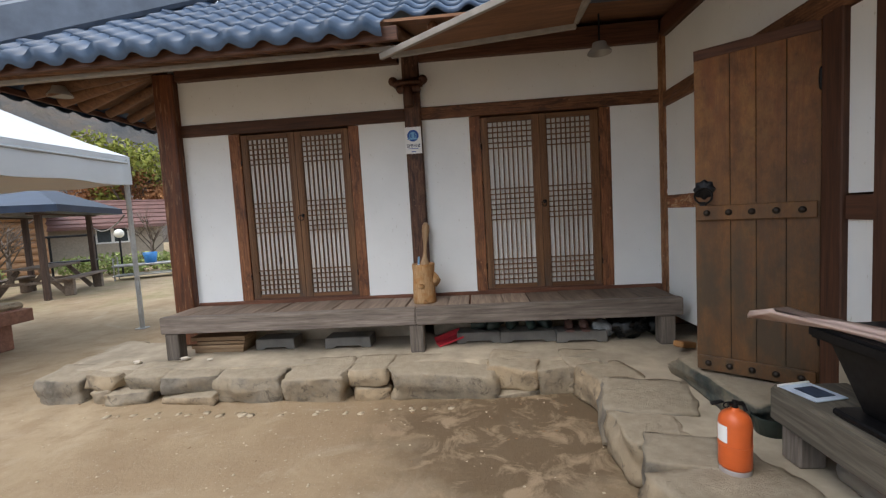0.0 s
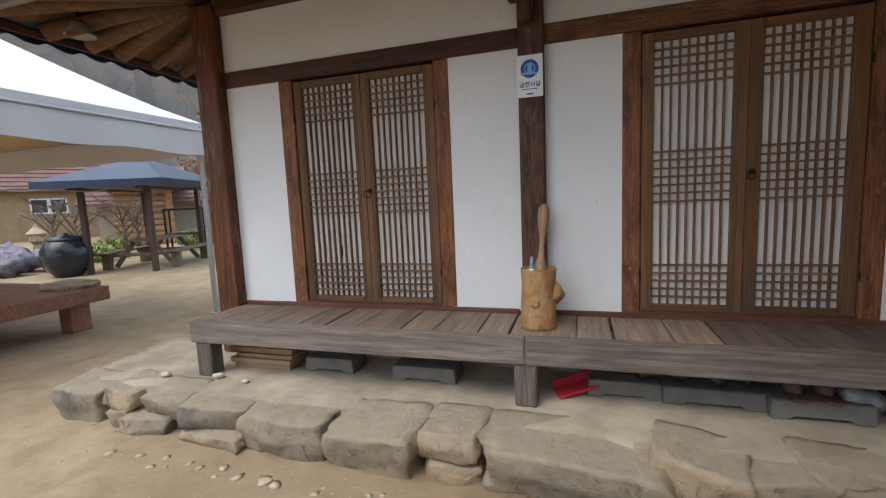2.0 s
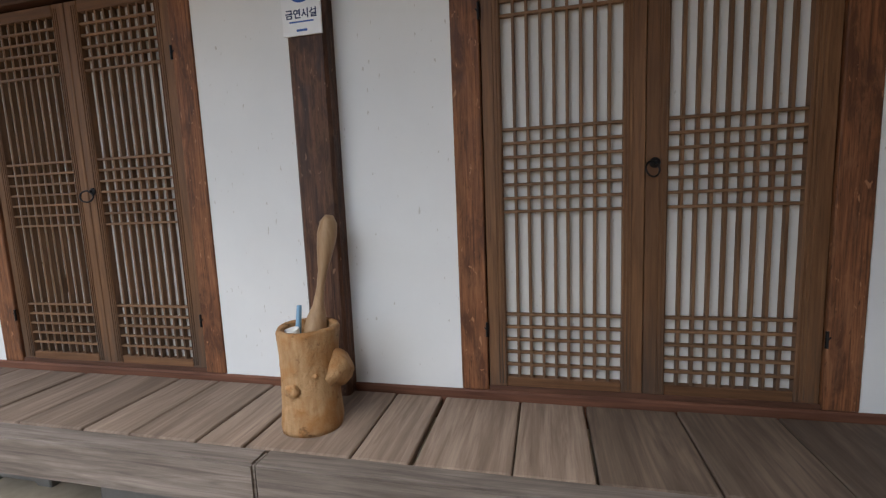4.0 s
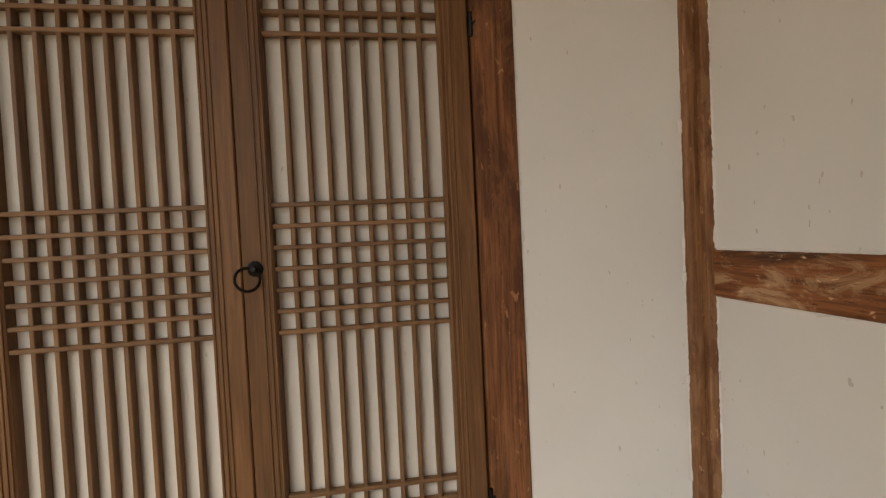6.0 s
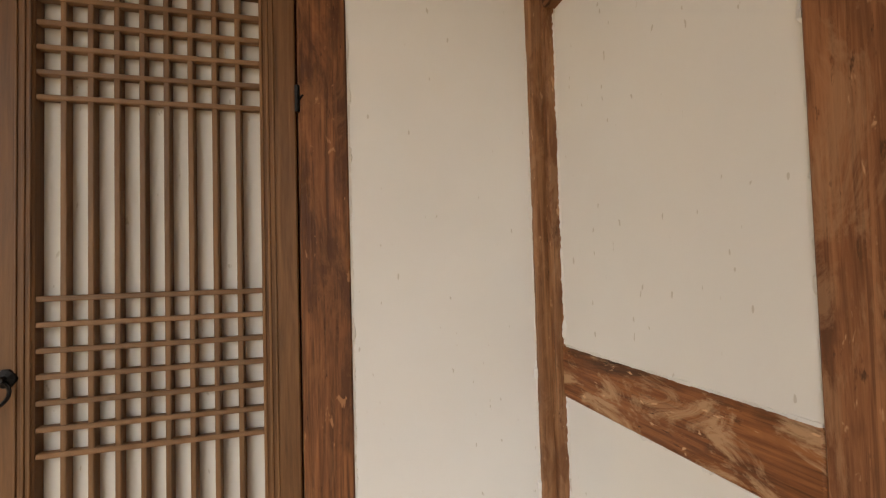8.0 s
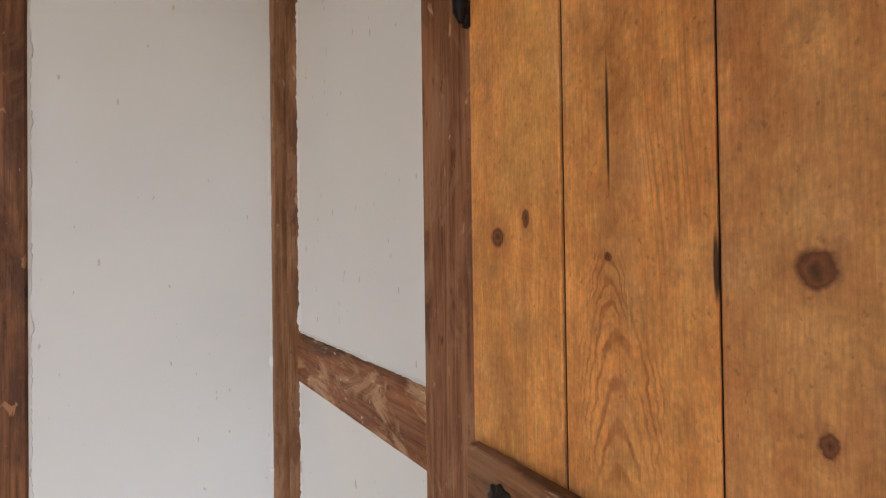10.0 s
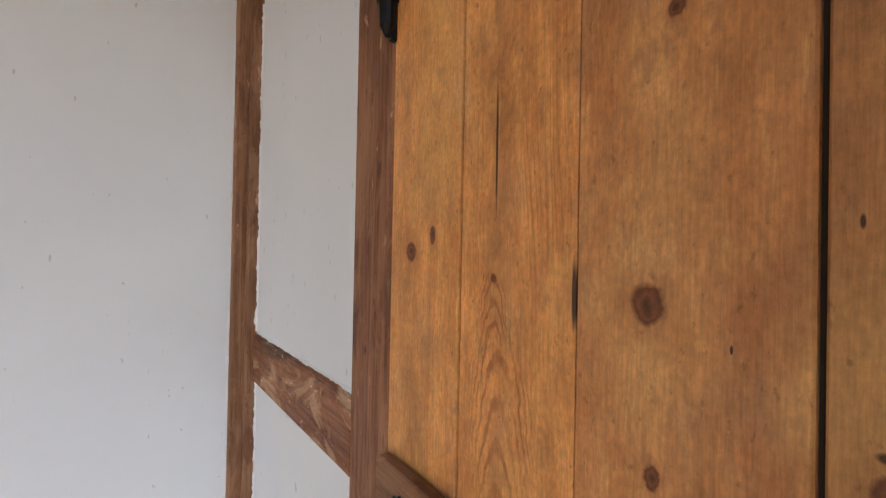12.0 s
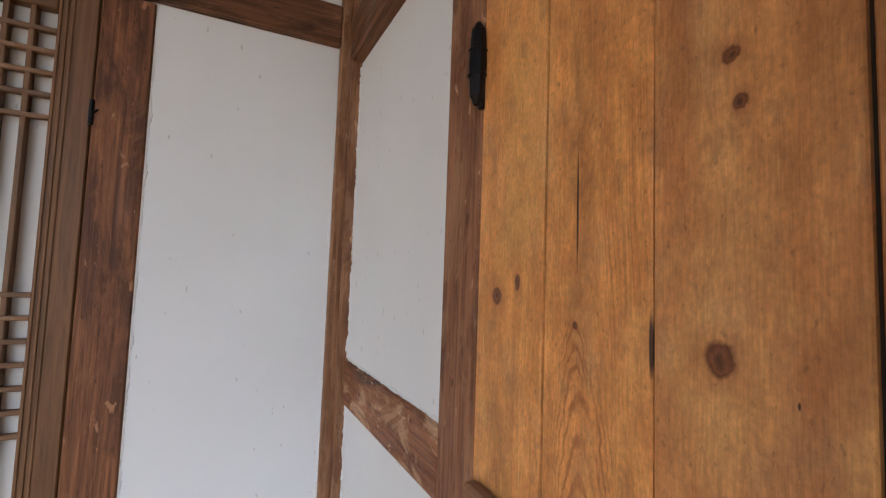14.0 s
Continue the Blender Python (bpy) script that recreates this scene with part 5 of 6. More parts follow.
bench = empty("heavy_bench", -0.42, -2.86, 0.25, label="heavy weathered timber bench beside the wall", category="bench")
BENCHWOOD = wood("mossy_bench_timber", (0.055, 0.048, 0.038), (0.20, 0.172, 0.135), "y", 45, 0.85, 0.6, (0.06, 0.055, 0.042), 0.5)
part("top_beam", box((-0.05, -0.75, 0.165), (0.30, 0.60, 0.335), 0.014, seg=2), BENCHWOOD, bench)
part("leg", box((-0.02, 0.44, 0), (0.10, 0.56, 0.164), 0.01), GREYWOOD, bench)
part("leg", box((-0.01, -0.62, 0), (0.26, -0.50, 0.164), 0.01), BENCHWOOD, bench)
STEEL = plain("dull_steel", (0.38, 0.38, 0.38), 0.35, 0.9, 0.12)
tray = empty("paper_tray", -0.36, -2.37, 0.587, 12, "blue and white foil tray on the bench", "tray")
part("tray_floor", box((-0.08, -0.10, 0), (0.08, 0.08, 0.006), 0.002), plain("pale_blue_paper", (0.50, 0.58, 0.68), 0.5), tray)
part("rim", box((-0.084, 0.0805, 0), (0.084, 0.088, 0.012), 0.002), WHITE, tray)
part("dark_print", box((-0.045, -0.07, 0.0062), (0.05, 0.04, 0.008)), plain("dark_blue_print", (0.03, 0.05, 0.09), 0.4), tray)
grill = empty("iron_grill", -0.30, -2.86, 0.585, label="black iron grill box on the bench", category="grill")
part("foot_plate", box((-0.13, -0.40, 0), (0.17, 0.28, 0.03), 0.008), IRON, grill)
own = slab([(-0.13, -0.40), (0.14, -0.40), (0.14, 0.30), (-0.13, 0.30)], 0.03, 0.30)
for v in own.verts:
    if v.co.z < 0.1:
        v.co.x, v.co.y = 0.02 + (v.co.x - 0.02) * 0.55, v.co.y * 0.72
bmesh.ops.bevel(own, geom=own.edges[:], offset=0.008, segments=2, affect="EDGES")
part("fire_box", own, IRON, grill)
own = slab([(-0.17, -0.42), (0.19, -0.42), (0.19, 0.36), (-0.17, 0.36)], 0.301, 0.355)
bmesh.ops.bevel(own, geom=own.edges[:], offset=0.012, segments=2, affect="EDGES")
part("rim", own, IRON, grill)
WOODP = wood("raw_pink_board", (0.46, 0.31, 0.26), (0.70, 0.54, 0.47), "y", 30, 0.8, 0.3)
boardp = empty("rough_board", -0.45, -2.50, 0.942, 12, "rough pinkish split board lying on the grill", "board")
own = box((-0.05, -0.55, 0), (0.05, 0.30, 0.03), 0.008, seg=2)
bmesh.ops.subdivide_edges(own, edges=own.edges[:], cuts=5)
for v in own.verts:
    v.co.x *= 1 - 0.45 * max(0, (v.co.y - 0.05) / 0.25)
    v.co += Vector((0.016, 0, 0.010)) * noise.noise(v.co * 17)
    v.co.z -= 0.05 * max(0, (v.co.y - 0.22) / 0.08) ** 2
part("board_body", own, WOODP, boardp, smooth=True)
drum = empty("steel_drum", -0.30, -2.70, 0.25, label="round dull steel drum lying under the bench", category="drum")
part("drum_body", lathe([(0.0, -0.28), (0.070, -0.28), (0.078, -0.27), (0.078, 0.16), (0.074, 0.165), (0.068, 0.15), (0.0, 0.15)], 26, m=pose(0, 0, 0.0785, -90, 0, 0)), STEEL, drum, smooth=True)
pot = empty("flower_pot", -0.35, -2.08, 0.25, label="dark green plastic pot by the bench", category="pot")
part("pot_body", lathe([(0.0, 0), (0.07, 0.0), (0.085, 0.09), (0.09, 0.095), (0.075, 0.09), (0.06, 0.03)], 18), GLASS_G, pot, smooth=True)
scrap = empty("wood_scrap", -0.18, -0.75, 0.25, 40, "broken orange-brown wood scrap on the platform", "wood")
part("wood_piece", box((-0.12, -0.04, 0), (0.12, 0.04, 0.05), 0.01, m=pose(0, 0, 0.035, 0, 14, 0)), wood("scrap_wood", (0.22, 0.10, 0.035), (0.42, 0.22, 0.085), "x", 40), scrap)

# fallen leaves, pebbles and drip hollows on the yard
PEBBLE = plain("pale_pebble", (0.44, 0.36, 0.255), 0.9, 0, 0.2, 30, 0.4)
rnd = random.Random(11)
pebbles = bmesh.new()
for i in range(260):
    if i < 34:
        x, y, r = -4.9 + i * 0.085 + rnd.uniform(-0.06, 0.06), -1.17 + rnd.uniform(-0.05, 0.05), rnd.uniform(0.012, 0.04)
    else:
        x, y, r = rnd.uniform(-6.2, -0.95), rnd.uniform(-3.4, -0.95), rnd.uniform(0.003, 0.009)
    ico(r, pose(x, y, ground_z(x, y) + (0.0005 if i < 34 else 0.0), 0, 0, rnd.uniform(0, 180)) @ Matrix.Diagonal((1.3, 1, 0.10 if i < 34 else 0.6, 1)), 1, 0.3, i, pebbles)
tagged(part("pebbles", pebbles, PEBBLE, smooth=True), "pale pebbles and grit bared by the eaves' drip", "pebbles", kind="stuff")
leafm = plain("dry_leaf", (0.20, 0.12, 0.06), 0.8)
bm = bmesh.new()
for i in range(55):
    x, y = rnd.uniform(-5.5, -1.0), rnd.uniform(-3.2, -0.95)
    if rnd.random() < 0.4:
        x, y = rnd.uniform(-2.0, -1.0), rnd.uniform(-1.7, -0.98)
    s, a = rnd.uniform(0.006, 0.018), rnd.uniform(0, 6.3)
    p = [Vector((math.cos(a + q) * s * k, math.sin(a + q) * s * k, 0.012 + h)) + Vector((x, y, 0)) for q, k, h in ((0, 1.4, 0.004), (1.6, 0.6, 0.0), (3.1, 1.4, 0.006), (4.7, 0.6, 0.0))]
    bm.faces.new([bm.verts.new(v) for v in p])
tagged(part("fallen_leaves", bm, leafm), "dry brown leaves scattered on the soil", "leaves", kind="stuff")
chip = plain("pale_chip", (0.60, 0.54, 0.45), 0.8)
for x, y, z, s in ((-1.03, -0.95, 0.0, 0.055), (-5.05, -0.62, 0.262, 0.03), (-4.62, -0.56, 0.262, 0.032), (-4.35, -0.60, 0.262, 0.02)):
    tagged(part("stone_chip", ico(s, pose(x, y, z + s * 0.3) @ Matrix.Diagonal((1.4, 1, 0.5, 1)), 2, 0.5, x * 7), chip, smooth=False), "small pale chip of stone", "stone", "stone chips")

bucket = empty("orange_bucket", -5.13, 0.30, 0, label="small orange plastic bucket behind the corner post", category="bucket")
part("bucket_body", lathe([(0.07, 0.25), (0.10, 0.47), (0.09, 0.47), (0.06, 0.27)], 16), ORANGE, bucket, smooth=True)
part("bucket_stand", box((-0.09, -0.09, 0), (0.09, 0.09, 0.25), 0.01), STONE, bucket)

# ---------------------------------------------------------------- yard: tent
CANVAS = plain("white_canvas", (0.62, 0.63, 0.635), 0.6, 0, 0.03, 3)
LINING = plain("tan_lining", (0.62, 0.47, 0.28), 0.8, 0, 0.08, 3)
POLE = plain("galvanised_pole", (0.42, 0.42, 0.41), 0.45, 0.6)
tent = empty("canopy_tent", -9.9, 1.9, 0, label="white peaked canopy tent on grey metal poles", category="tent")
TX0, TX1, TY0, TY1, TZ = -2.9, 2.9, -3.9, 0.05, 2.62
own, lin = bmesh.new(), bmesh.new()
n = 14
for mesh, dz in ((own, 0.0), (lin, -0.05)):
    grid = []
    for i in range(n + 1):
        row = []
        for k in range(n + 1):
            u, v = i / n, k / n
            d = min(u, 1 - u, v, 1 - v) * 2
            row.append(mesh.verts.new((TX0 + (TX1 - TX0) * u, TY0 + (TY1 - TY0) * v, TZ + dz + 1.75 * d ** 1.12)))
        grid.append(row)
    for i in range(n):
        for k in range(n):
            mesh.faces.new((grid[i][k], grid[i + 1][k], grid[i + 1][k + 1], grid[i][k + 1]))
part("canopy", own, CANVAS, tent, smooth=False)
part("lining", lin, LINING, tent, "tan inner lining")
own = bmesh.new()
per = [(TX0 + (TX1 - TX0) * k / 20, TY0) for k in range(20)] + [(TX1, TY0 + (TY1 - TY0) * k / 14) for k in range(14)] + [(TX1 - (TX1 - TX0) * k / 20, TY1) for k in range(20)] + [(TX0, TY1 - (TY1 - TY0) * k / 14) for k in range(14)]
top = [own.verts.new((x, y, TZ)) for x, y in per]
low = [own.verts.new((x + 0.02 * math.sin(i * 1.9), y + 0.02 * math.cos(i * 2.3), TZ - 0.42 + 0.015 * math.sin(i * 1.3))) for i, (x, y) in enumerate(per)]
for i in range(len(per)):
    j = (i + 1) % len(per)
    own.faces.new((top[i], top[j], low[j], low[i]))
part("valance", own, CANVAS, tent, "white canvas valance", True)
for x, y in ((TX1 - 0.05, TY1 - 0.05), (TX0 + 0.05, TY1 - 0.05), (TX0 + 0.05, TY0 + 0.05)):
    part("pole", rod((x, y, 0), (x, y, TZ - 0.02), 0.035, None, 10), POLE, tent)
    part("foot_plate", box((x - 0.07, y - 0.07, 0), (x + 0.07, y + 0.07, 0.012)), POLE, tent)
    part("brace", rod((x, y, 1.1), (x + 0.06, y - 0.04, 0.05), 0.012, None, 6), POLE, tent)
for a, b in (((TX1, TY1), (TX0, TY1)), ((TX1, TY1), (TX1, TY0)), ((TX0, TY1), (TX0, TY0))):
    part("frame_bar", rod((a[0], a[1] - 0.06, TZ - 0.10), (b[0], b[1] + 0.0, TZ - 0.10), 0.02), POLE, tent)
part("frame_bar", rod((TX1, TY1 - 0.06, TZ - 0.06), (0, (TY0 + TY1) / 2, TZ + 1.55), 0.02), POLE, tent)
part("frame_bar", rod((TX0, TY1 - 0.06, TZ - 0.06), (0, (TY0 + TY1) / 2, TZ + 1.55), 0.02), POLE, tent)

# low brown deck under the tent
BROWN = wood("red_brown_deck", (0.20, 0.088, 0.058), (0.37, 0.19, 0.13), "x", 25, 0.7, 0.4)
deck = empty("low_deck", -9.9, 0.1, 0, label="low red-brown painted wooden deck on thick legs", category="deck")
for k in range(12):
    y0 = -2.0 + k * 0.25
    part("board", box((-2.4, y0 + 0.003, 0.49), (1.86, y0 + 0.247, 0.54), 0.006), BROWN, deck)
part("edge_beam", box((1.865, -2.02, 0.36), (1.93, 1.02, 0.535), 0.01), BROWN, deck)
part("edge_beam", box((-2.4, -2.02, 0.37), (1.86, -2.0, 0.488), 0.004), BROWN, deck)
for x, y in ((1.65, 0.75), (1.65, -1.85), (-2.2, 0.8), (-2.2, -1.8)):
    part("leg", box((x - 0.11, y - 0.12, 0), (x + 0.11, y + 0.12, 0.488), 0.012), BROWN, deck)
flat = tagged(part("flat_stone", stone(0.55, 0.4, 0.09, 91), STONE, smooth=True), "flat grey stone lying on the deck", "stone")
flat.location = (-8.35, 0.9, 0.535)
chairg = empty("garden_stool", -9.05, -0.35, 0.54, label="lime green plastic stool on the deck", category="stool")
LIME = plain("lime_plastic", (0.35, 0.55, 0.04), 0.4)
part("seat", box((-0.16, -0.16, 0.24), (0.16, 0.16, 0.27), 0.02, seg=2), LIME, chairg)
for sx in (-1, 1):
    for sy in (-1, 1):
        part("leg", rod((sx * 0.16, sy * 0.16, 0), (sx * 0.12, sy * 0.12, 0.245), 0.02), LIME, chairg)

# pavilion with a picnic table
BLUEROOF = plain("blue_grey_sheet_roof", (0.018, 0.030, 0.058), 0.38, 0.1, 0.3, 2)
DARKPOST = wood("brown_pavilion_timber", (0.035, 0.022, 0.016), (0.10, 0.062, 0.045), "z", 30, 0.7, 0.4)
pav = empty("pavilion", -13.2, 6.05, 0, 22.4, "small open pavilion with a blue-grey hipped roof", "pavilion")
for x, y in ((0.75, -1.3), (0.75, 1.3), (-0.75, -1.3), (-0.75, 1.3)):
    part("post", box((x - 0.06, y - 0.06, 0), (x + 0.06, y + 0.06, 2.12), 0.01), DARKPOST, pav)
for x in (0.75, -0.75):
    part("tie_beam", box((x - 0.05, -1.7, 2.02), (x + 0.05, 1.7, 2.16), 0.01), DARKPOST, pav)
for y in (1.3, -1.3):
    part("tie_beam", box((-1.3, y - 0.05, 2.165), (1.3, y + 0.05, 2.26), 0.01), DARKPOST, pav)
own = bmesh.new()
out = [own.verts.new((x, y, 2.22)) for x, y in ((-1.4, -1.9), (1.4, -1.9), (1.4, 1.9), (-1.4, 1.9))]
inn = [own.verts.new((x * 0.30, y * 0.30, 2.70)) for x, y in ((-1.4, -1.9), (1.4, -1.9), (1.4, 1.9), (-1.4, 1.9))]
lowv = [own.verts.new((v.co.x, v.co.y, 2.06)) for v in out]
peak = own.verts.new((0, 0, 2.88))
for i in range(4):
    j = (i + 1) % 4
    own.faces.new((out[i], out[j], inn[j], inn[i]))
    own.faces.new((inn[i], inn[j], peak))
    own.faces.new((lowv[i], lowv[j], out[j], out[i]))
own.faces.new(lowv[::-1])
part("roof", own, BLUEROOF, pav, "blue-grey sheet roof")
part("roof_cap", lathe([(0.16, 2.82), (0.1, 2.88), (0.02, 2.95)], 8), BLUEROOF, pav)
PICNIC = wood("grey_brown_picnic_timber", (0.10, 0.070, 0.050), (0.24, 0.18, 0.135), "y", 25, 0.75, 0.4)
table = empty("picnic_table", -13.25, 6.3, 0, 22.4, "weathered wooden picnic table with attached benches", "table")
for k in range(5):
    part("top_board", box((-0.42 + k * 0.17, -0.95, 0.70), (-0.26 + k * 0.17, 0.95, 0.745), 0.006), PICNIC, table)
for s in (-1, 1):
    part("bench_board", box((s * 0.85 - 0.17, -1.05, 0.40), (s * 0.85 + 0.17, 1.05, 0.45), 0.008), PICNIC, table)
    part("bench_leg", box((s * 0.85 - 0.1, -0.9, 0), (s * 0.85 + 0.1, -0.75, 0.398), 0.008), PICNIC, table)
    part("bench_leg", box((s * 0.85 - 0.1, 0.75, 0), (s * 0.85 + 0.1, 0.9, 0.398), 0.008), PICNIC, table)
    for y in (-0.7, 0.7):
        part("slanted_leg", beam((s * 0.72, y, 0.05), (s * 0.22, y, 0.69), 0.05, 0.11), PICNIC, table)
    part("cross_beam", box((-0.9, s * 0.7 - 0.06, 0.32), (0.9, s * 0.7 - 0.026, 0.395), 0.004), PICNIC, table)

# slack cables strung over the yard
CORD = plain("grey_cord", (0.30, 0.29, 0.27), 0.7)
def cable(a, b, sag, label):
    pts = []
    for k in range(13):
        f = k / 12
        p = Vector(a).lerp(Vector(b), f)
        p.z -= sag * 4 * f * (1 - f)
        pts.append(p)
    return tagged(part("cable", tube(pts, 0.012, 5), CORD, smooth=True), label, "cable", "cables over the yard")


cable((-12.72, 1.85, 2.45), (-14.6, 4.6, 2.15), 0.25, "slack pale cable from the tent to the pavilion")
cable((-12.4, 4.4, 2.1), (-13.3, 7.4, 2.1), 0.10, "slack pale cable along the pavilion eave")
cable((-13.6, 4.2, 2.1), (-12.2, 4.7, 2.1), 0.12, "slack pale cable along the pavilion eave")
cable((-7.1, 1.85, 1.75), (-13.0, 7.6, 1.75), 0.2, "thin pale cable tied to the tent pole")

# jars
GLAZE = plain("dark_glaze", (0.018, 0.022, 0.026), 0.18, 0, 0.2, 5, 0.05)
def jar(x, y, s, label="large dark glazed earthenware jar"):
    ob = empty("earthenware_jar", x, y, 0, label=label, category="jar", group="jars in the yard")
    part("jar_body", lathe([(0.26 * s, 0), (0.40 * s, 0.18 * s), (0.50 * s, 0.45 * s), (0.49 * s, 0.62 * s), (0.38 * s, 0.82 * s), (0.33 * s, 0.86 * s)], 26, close=False), GLAZE, ob, smooth=True)
    part("rim", ring(0.34 * s, 0.03 * s, pose(0, 0, 0.87 * s), None, 24), GLAZE, ob, smooth=True)
    part("lid", lathe([(0.36 * s, 0.86 * s), (0.34 * s, 0.92 * s), (0.1 * s, 0.97 * s), (0.07 * s, 1.02 * s), (0.0, 1.03 * s)], 22), GLAZE, ob, smooth=True)
jar(-13.8, 4.35, 1.02)
LUMP = plain("grey_violet_cover", (0.17, 0.15, 0.18), 0.7, 0, 0.25, 5)
for i, (x, y, s) in enumerate(((-15.5, 4.1, 0.34), (-16.1, 3.9, 0.40), (-16.9, 4.1, 0.36), (-16.2, 4.7, 0.38), (-17.5, 4.4, 0.40), (-18.3, 4.6, 0.38), (-14.9, 4.9, 0.30), (-15.6, 5.2, 0.42), (-17.1, 5.0, 0.44), (-18.0, 5.4, 0.46), (-19.2, 5.2, 0.42))):
    ob = tagged(part("covered_pot", ico(s, pose(x, y, s * 0.72) @ Matrix.Diagonal((1, 1, 0.8, 1)), 3, 0.6, i + 3, freq=2.6), LUMP, smooth=True), "grey-violet covered pot among others in the yard", "pot", "covered pots")
lantern = empty("stone_lantern", -17.6, 6.0, 0, label="small weathered stone lantern among the pots", category="lantern")
part("shaft", lathe([(0.18, 0), (0.14, 0.35), (0.12, 0.65), (0.2, 0.72), (0.18, 0.86), (0.26, 0.94), (0.07, 1.12), (0.03, 1.22)], 10), STONE, lantern)

# houses behind
REDTILE = plain("red_brown_roof", (0.155, 0.080, 0.068), 0.7, 0, 0.25, 2)
OCHRE = plain("ochre_wall", (0.30, 0.21, 0.12), 0.85, 0, 0.2, 2)
LOGW = wood("orange_log", (0.23, 0.115, 0.055), (0.44, 0.26, 0.14), "x", 18, 0.7, 0.4)
DARKG = plain("dark_pane", (0.05, 0.06, 0.065), 0.15, 0, 0.2)
def house(name, x, y, rz, w, d, h, rise, wallm, label, windows):
    ob = empty(name, x, y, 0, rz, label, "house")
    part("wall", box((-w / 2, 0, 0), (w / 2, d, h)), wallm, ob)
    own = bmesh.new()
    o = 0.7
    a = [own.verts.new(v) for v in ((-w / 2 - o, -o, h - 0.15), (w / 2 + o, -o, h - 0.15), (w / 2 + o, d / 2, h + rise), (-w / 2 - o, d / 2, h + rise), (w / 2 + o, d + o, h - 0.15), (-w / 2 - o, d + o, h - 0.15))]
    b = [own.verts.new(v.co + Vector((0, 0, 0.16))) for v in a]
    for q in ((0, 1, 2, 3), (3, 2, 4, 5)):
        own.faces.new([a[k] for k in reversed(q)])
        own.faces.new([b[k] for k in q])
    for i, j in ((0, 1), (1, 2), (2, 4), (4, 5), (5, 3), (3, 0)):
        own.faces.new((a[i], a[j], b[j], b[i]))
    roof_part = part("roof", own, REDTILE, ob, "red-brown tiled roof")
    n = int(d / 2 / 0.4)
    for k in range(n):
        f = (k + 0.5) / n
        part("tile_course", box((-w / 2 - o, -o + f * (d / 2 + o) - 0.03, h + 0.01 + f * (rise + 0.15)), (w / 2 + o, -o + f * (d / 2 + o) + 0.03, h + 0.06 + f * (rise + 0.15)), 0.01), REDTILE, roof_part)
    for sx in (-w / 2, w / 2 - 0.1):
        own = bmesh.new()
        v = [own.verts.new((sx, 0, h - 0.1)), own.verts.new((sx, d, h - 0.1)), own.verts.new((sx, d / 2, h + rise - 0.05))]
        u = [own.verts.new((sx + 0.1, p.co.y, p.co.z)) for p in v]
        own.faces.new(v), own.faces.new(u[::-1])
        for i in range(3):
            own.faces.new((v[i], v[(i + 1) % 3], u[(i + 1) % 3], u[i]))
        part("gable", own, wallm, ob)
    for wx, wz, ww, wh in windows:
        win = part("window", box((wx - ww / 2, -0.05, wz), (wx + ww / 2, -0.005, wz + wh), 0.01), WHITE, ob, "white framed window")
        for s in (-1, 1):
            part("pane", box((wx + s * ww / 4 - ww * 0.2, -0.06, wz + 0.08), (wx + s * ww / 4 + ww * 0.2, -0.052, wz + wh - 0.08)), DARKG, win)
    return ob


house("house", -33, 13.5, 62, 15, 8, 3.0, 2.6, OCHRE, "ochre house with a red-brown tiled roof and white windows", ((2.0, 1.55, 1.7, 0.9), (-4, 1.4, 2.0, 1.1)))
cabin = empty("log_cabin", -20.0, 11.45, 0, 48, "orange-brown log cabin under a red-brown roof", "cabin")
for k in range(9):
    part("log", rod((-1.05, 0, 0.15 + 0.27 * k), (1.05, 0, 0.15 + 0.27 * k), 0.145, None, 10), LOGW, cabin)
    part("log", rod((0.95, -0.3, 0.28 + 0.27 * k), (0.95, 4.5, 0.28 + 0.27 * k), 0.145, None, 10), LOGW, cabin)
part("wall", box((-0.95, 0.1, 0), (0.9, 4.4, 2.4)), OCHRE, cabin)
own = bmesh.new()
a = [own.verts.new(v) for v in ((-1.7, -0.9, 2.35), (1.7, -0.9, 2.35), (1.7, 2.2, 3.4), (-1.7, 2.2, 3.4), (1.7, 5.3, 2.35), (-1.7, 5.3, 2.35))]
b = [own.verts.new(v.co + Vector((0, 0, 0.15))) for v in a]
for q in ((0, 1, 2, 3), (3, 2, 4, 5)):
    own.faces.new([a[k] for k in reversed(q)])
    own.faces.new([b[k] for k in q])
for i, j in ((0, 1), (1, 2), (2, 4), (4, 5), (5, 3), (3, 0)):
    own.faces.new((a[i], a[j], b[j], b[i]))
part("roof", own, REDTILE, cabin, "red-brown roof")
shed = house("shed", -21.8, 15.6, 46, 8, 5, 1.9, 1.3, plain("pale_shed_wall", (0.33, 0.28, 0.22), 0.9), "low shed with a dark red roof behind the garden", ((-2.2, 1.0, 1.3, 0.9), (1.8, 1.0, 1.4, 0.9)))

# garden things by the pavilion
globe = empty("globe_lamp", -13.9, 9.6, 0, label="white globe lamp on a thin dark post", category="lamp")
part("post", rod((0, 0, 0), (0, 0, 1.35), 0.03), IRON, globe)
part("globe", ico(0.15, Matrix.Translation((0, 0, 1.48)), 3), plain("opal_globe", (0.80, 0.76, 0.66), 0.3, 0, 0.02), globe, "opal white globe", True)
cart = empty("garden_cart", -12.6, 9.1, 0, 30, "low metal garden cart with a blue tub", "cart")
part("bed", box((-0.9, -0.35, 0.42), (0.9, 0.35, 0.48), 0.01), STEEL, cart)
part("lower_shelf", box((-0.9, -0.35, 0.12), (0.9, 0.35, 0.16), 0.01), STEEL, cart)
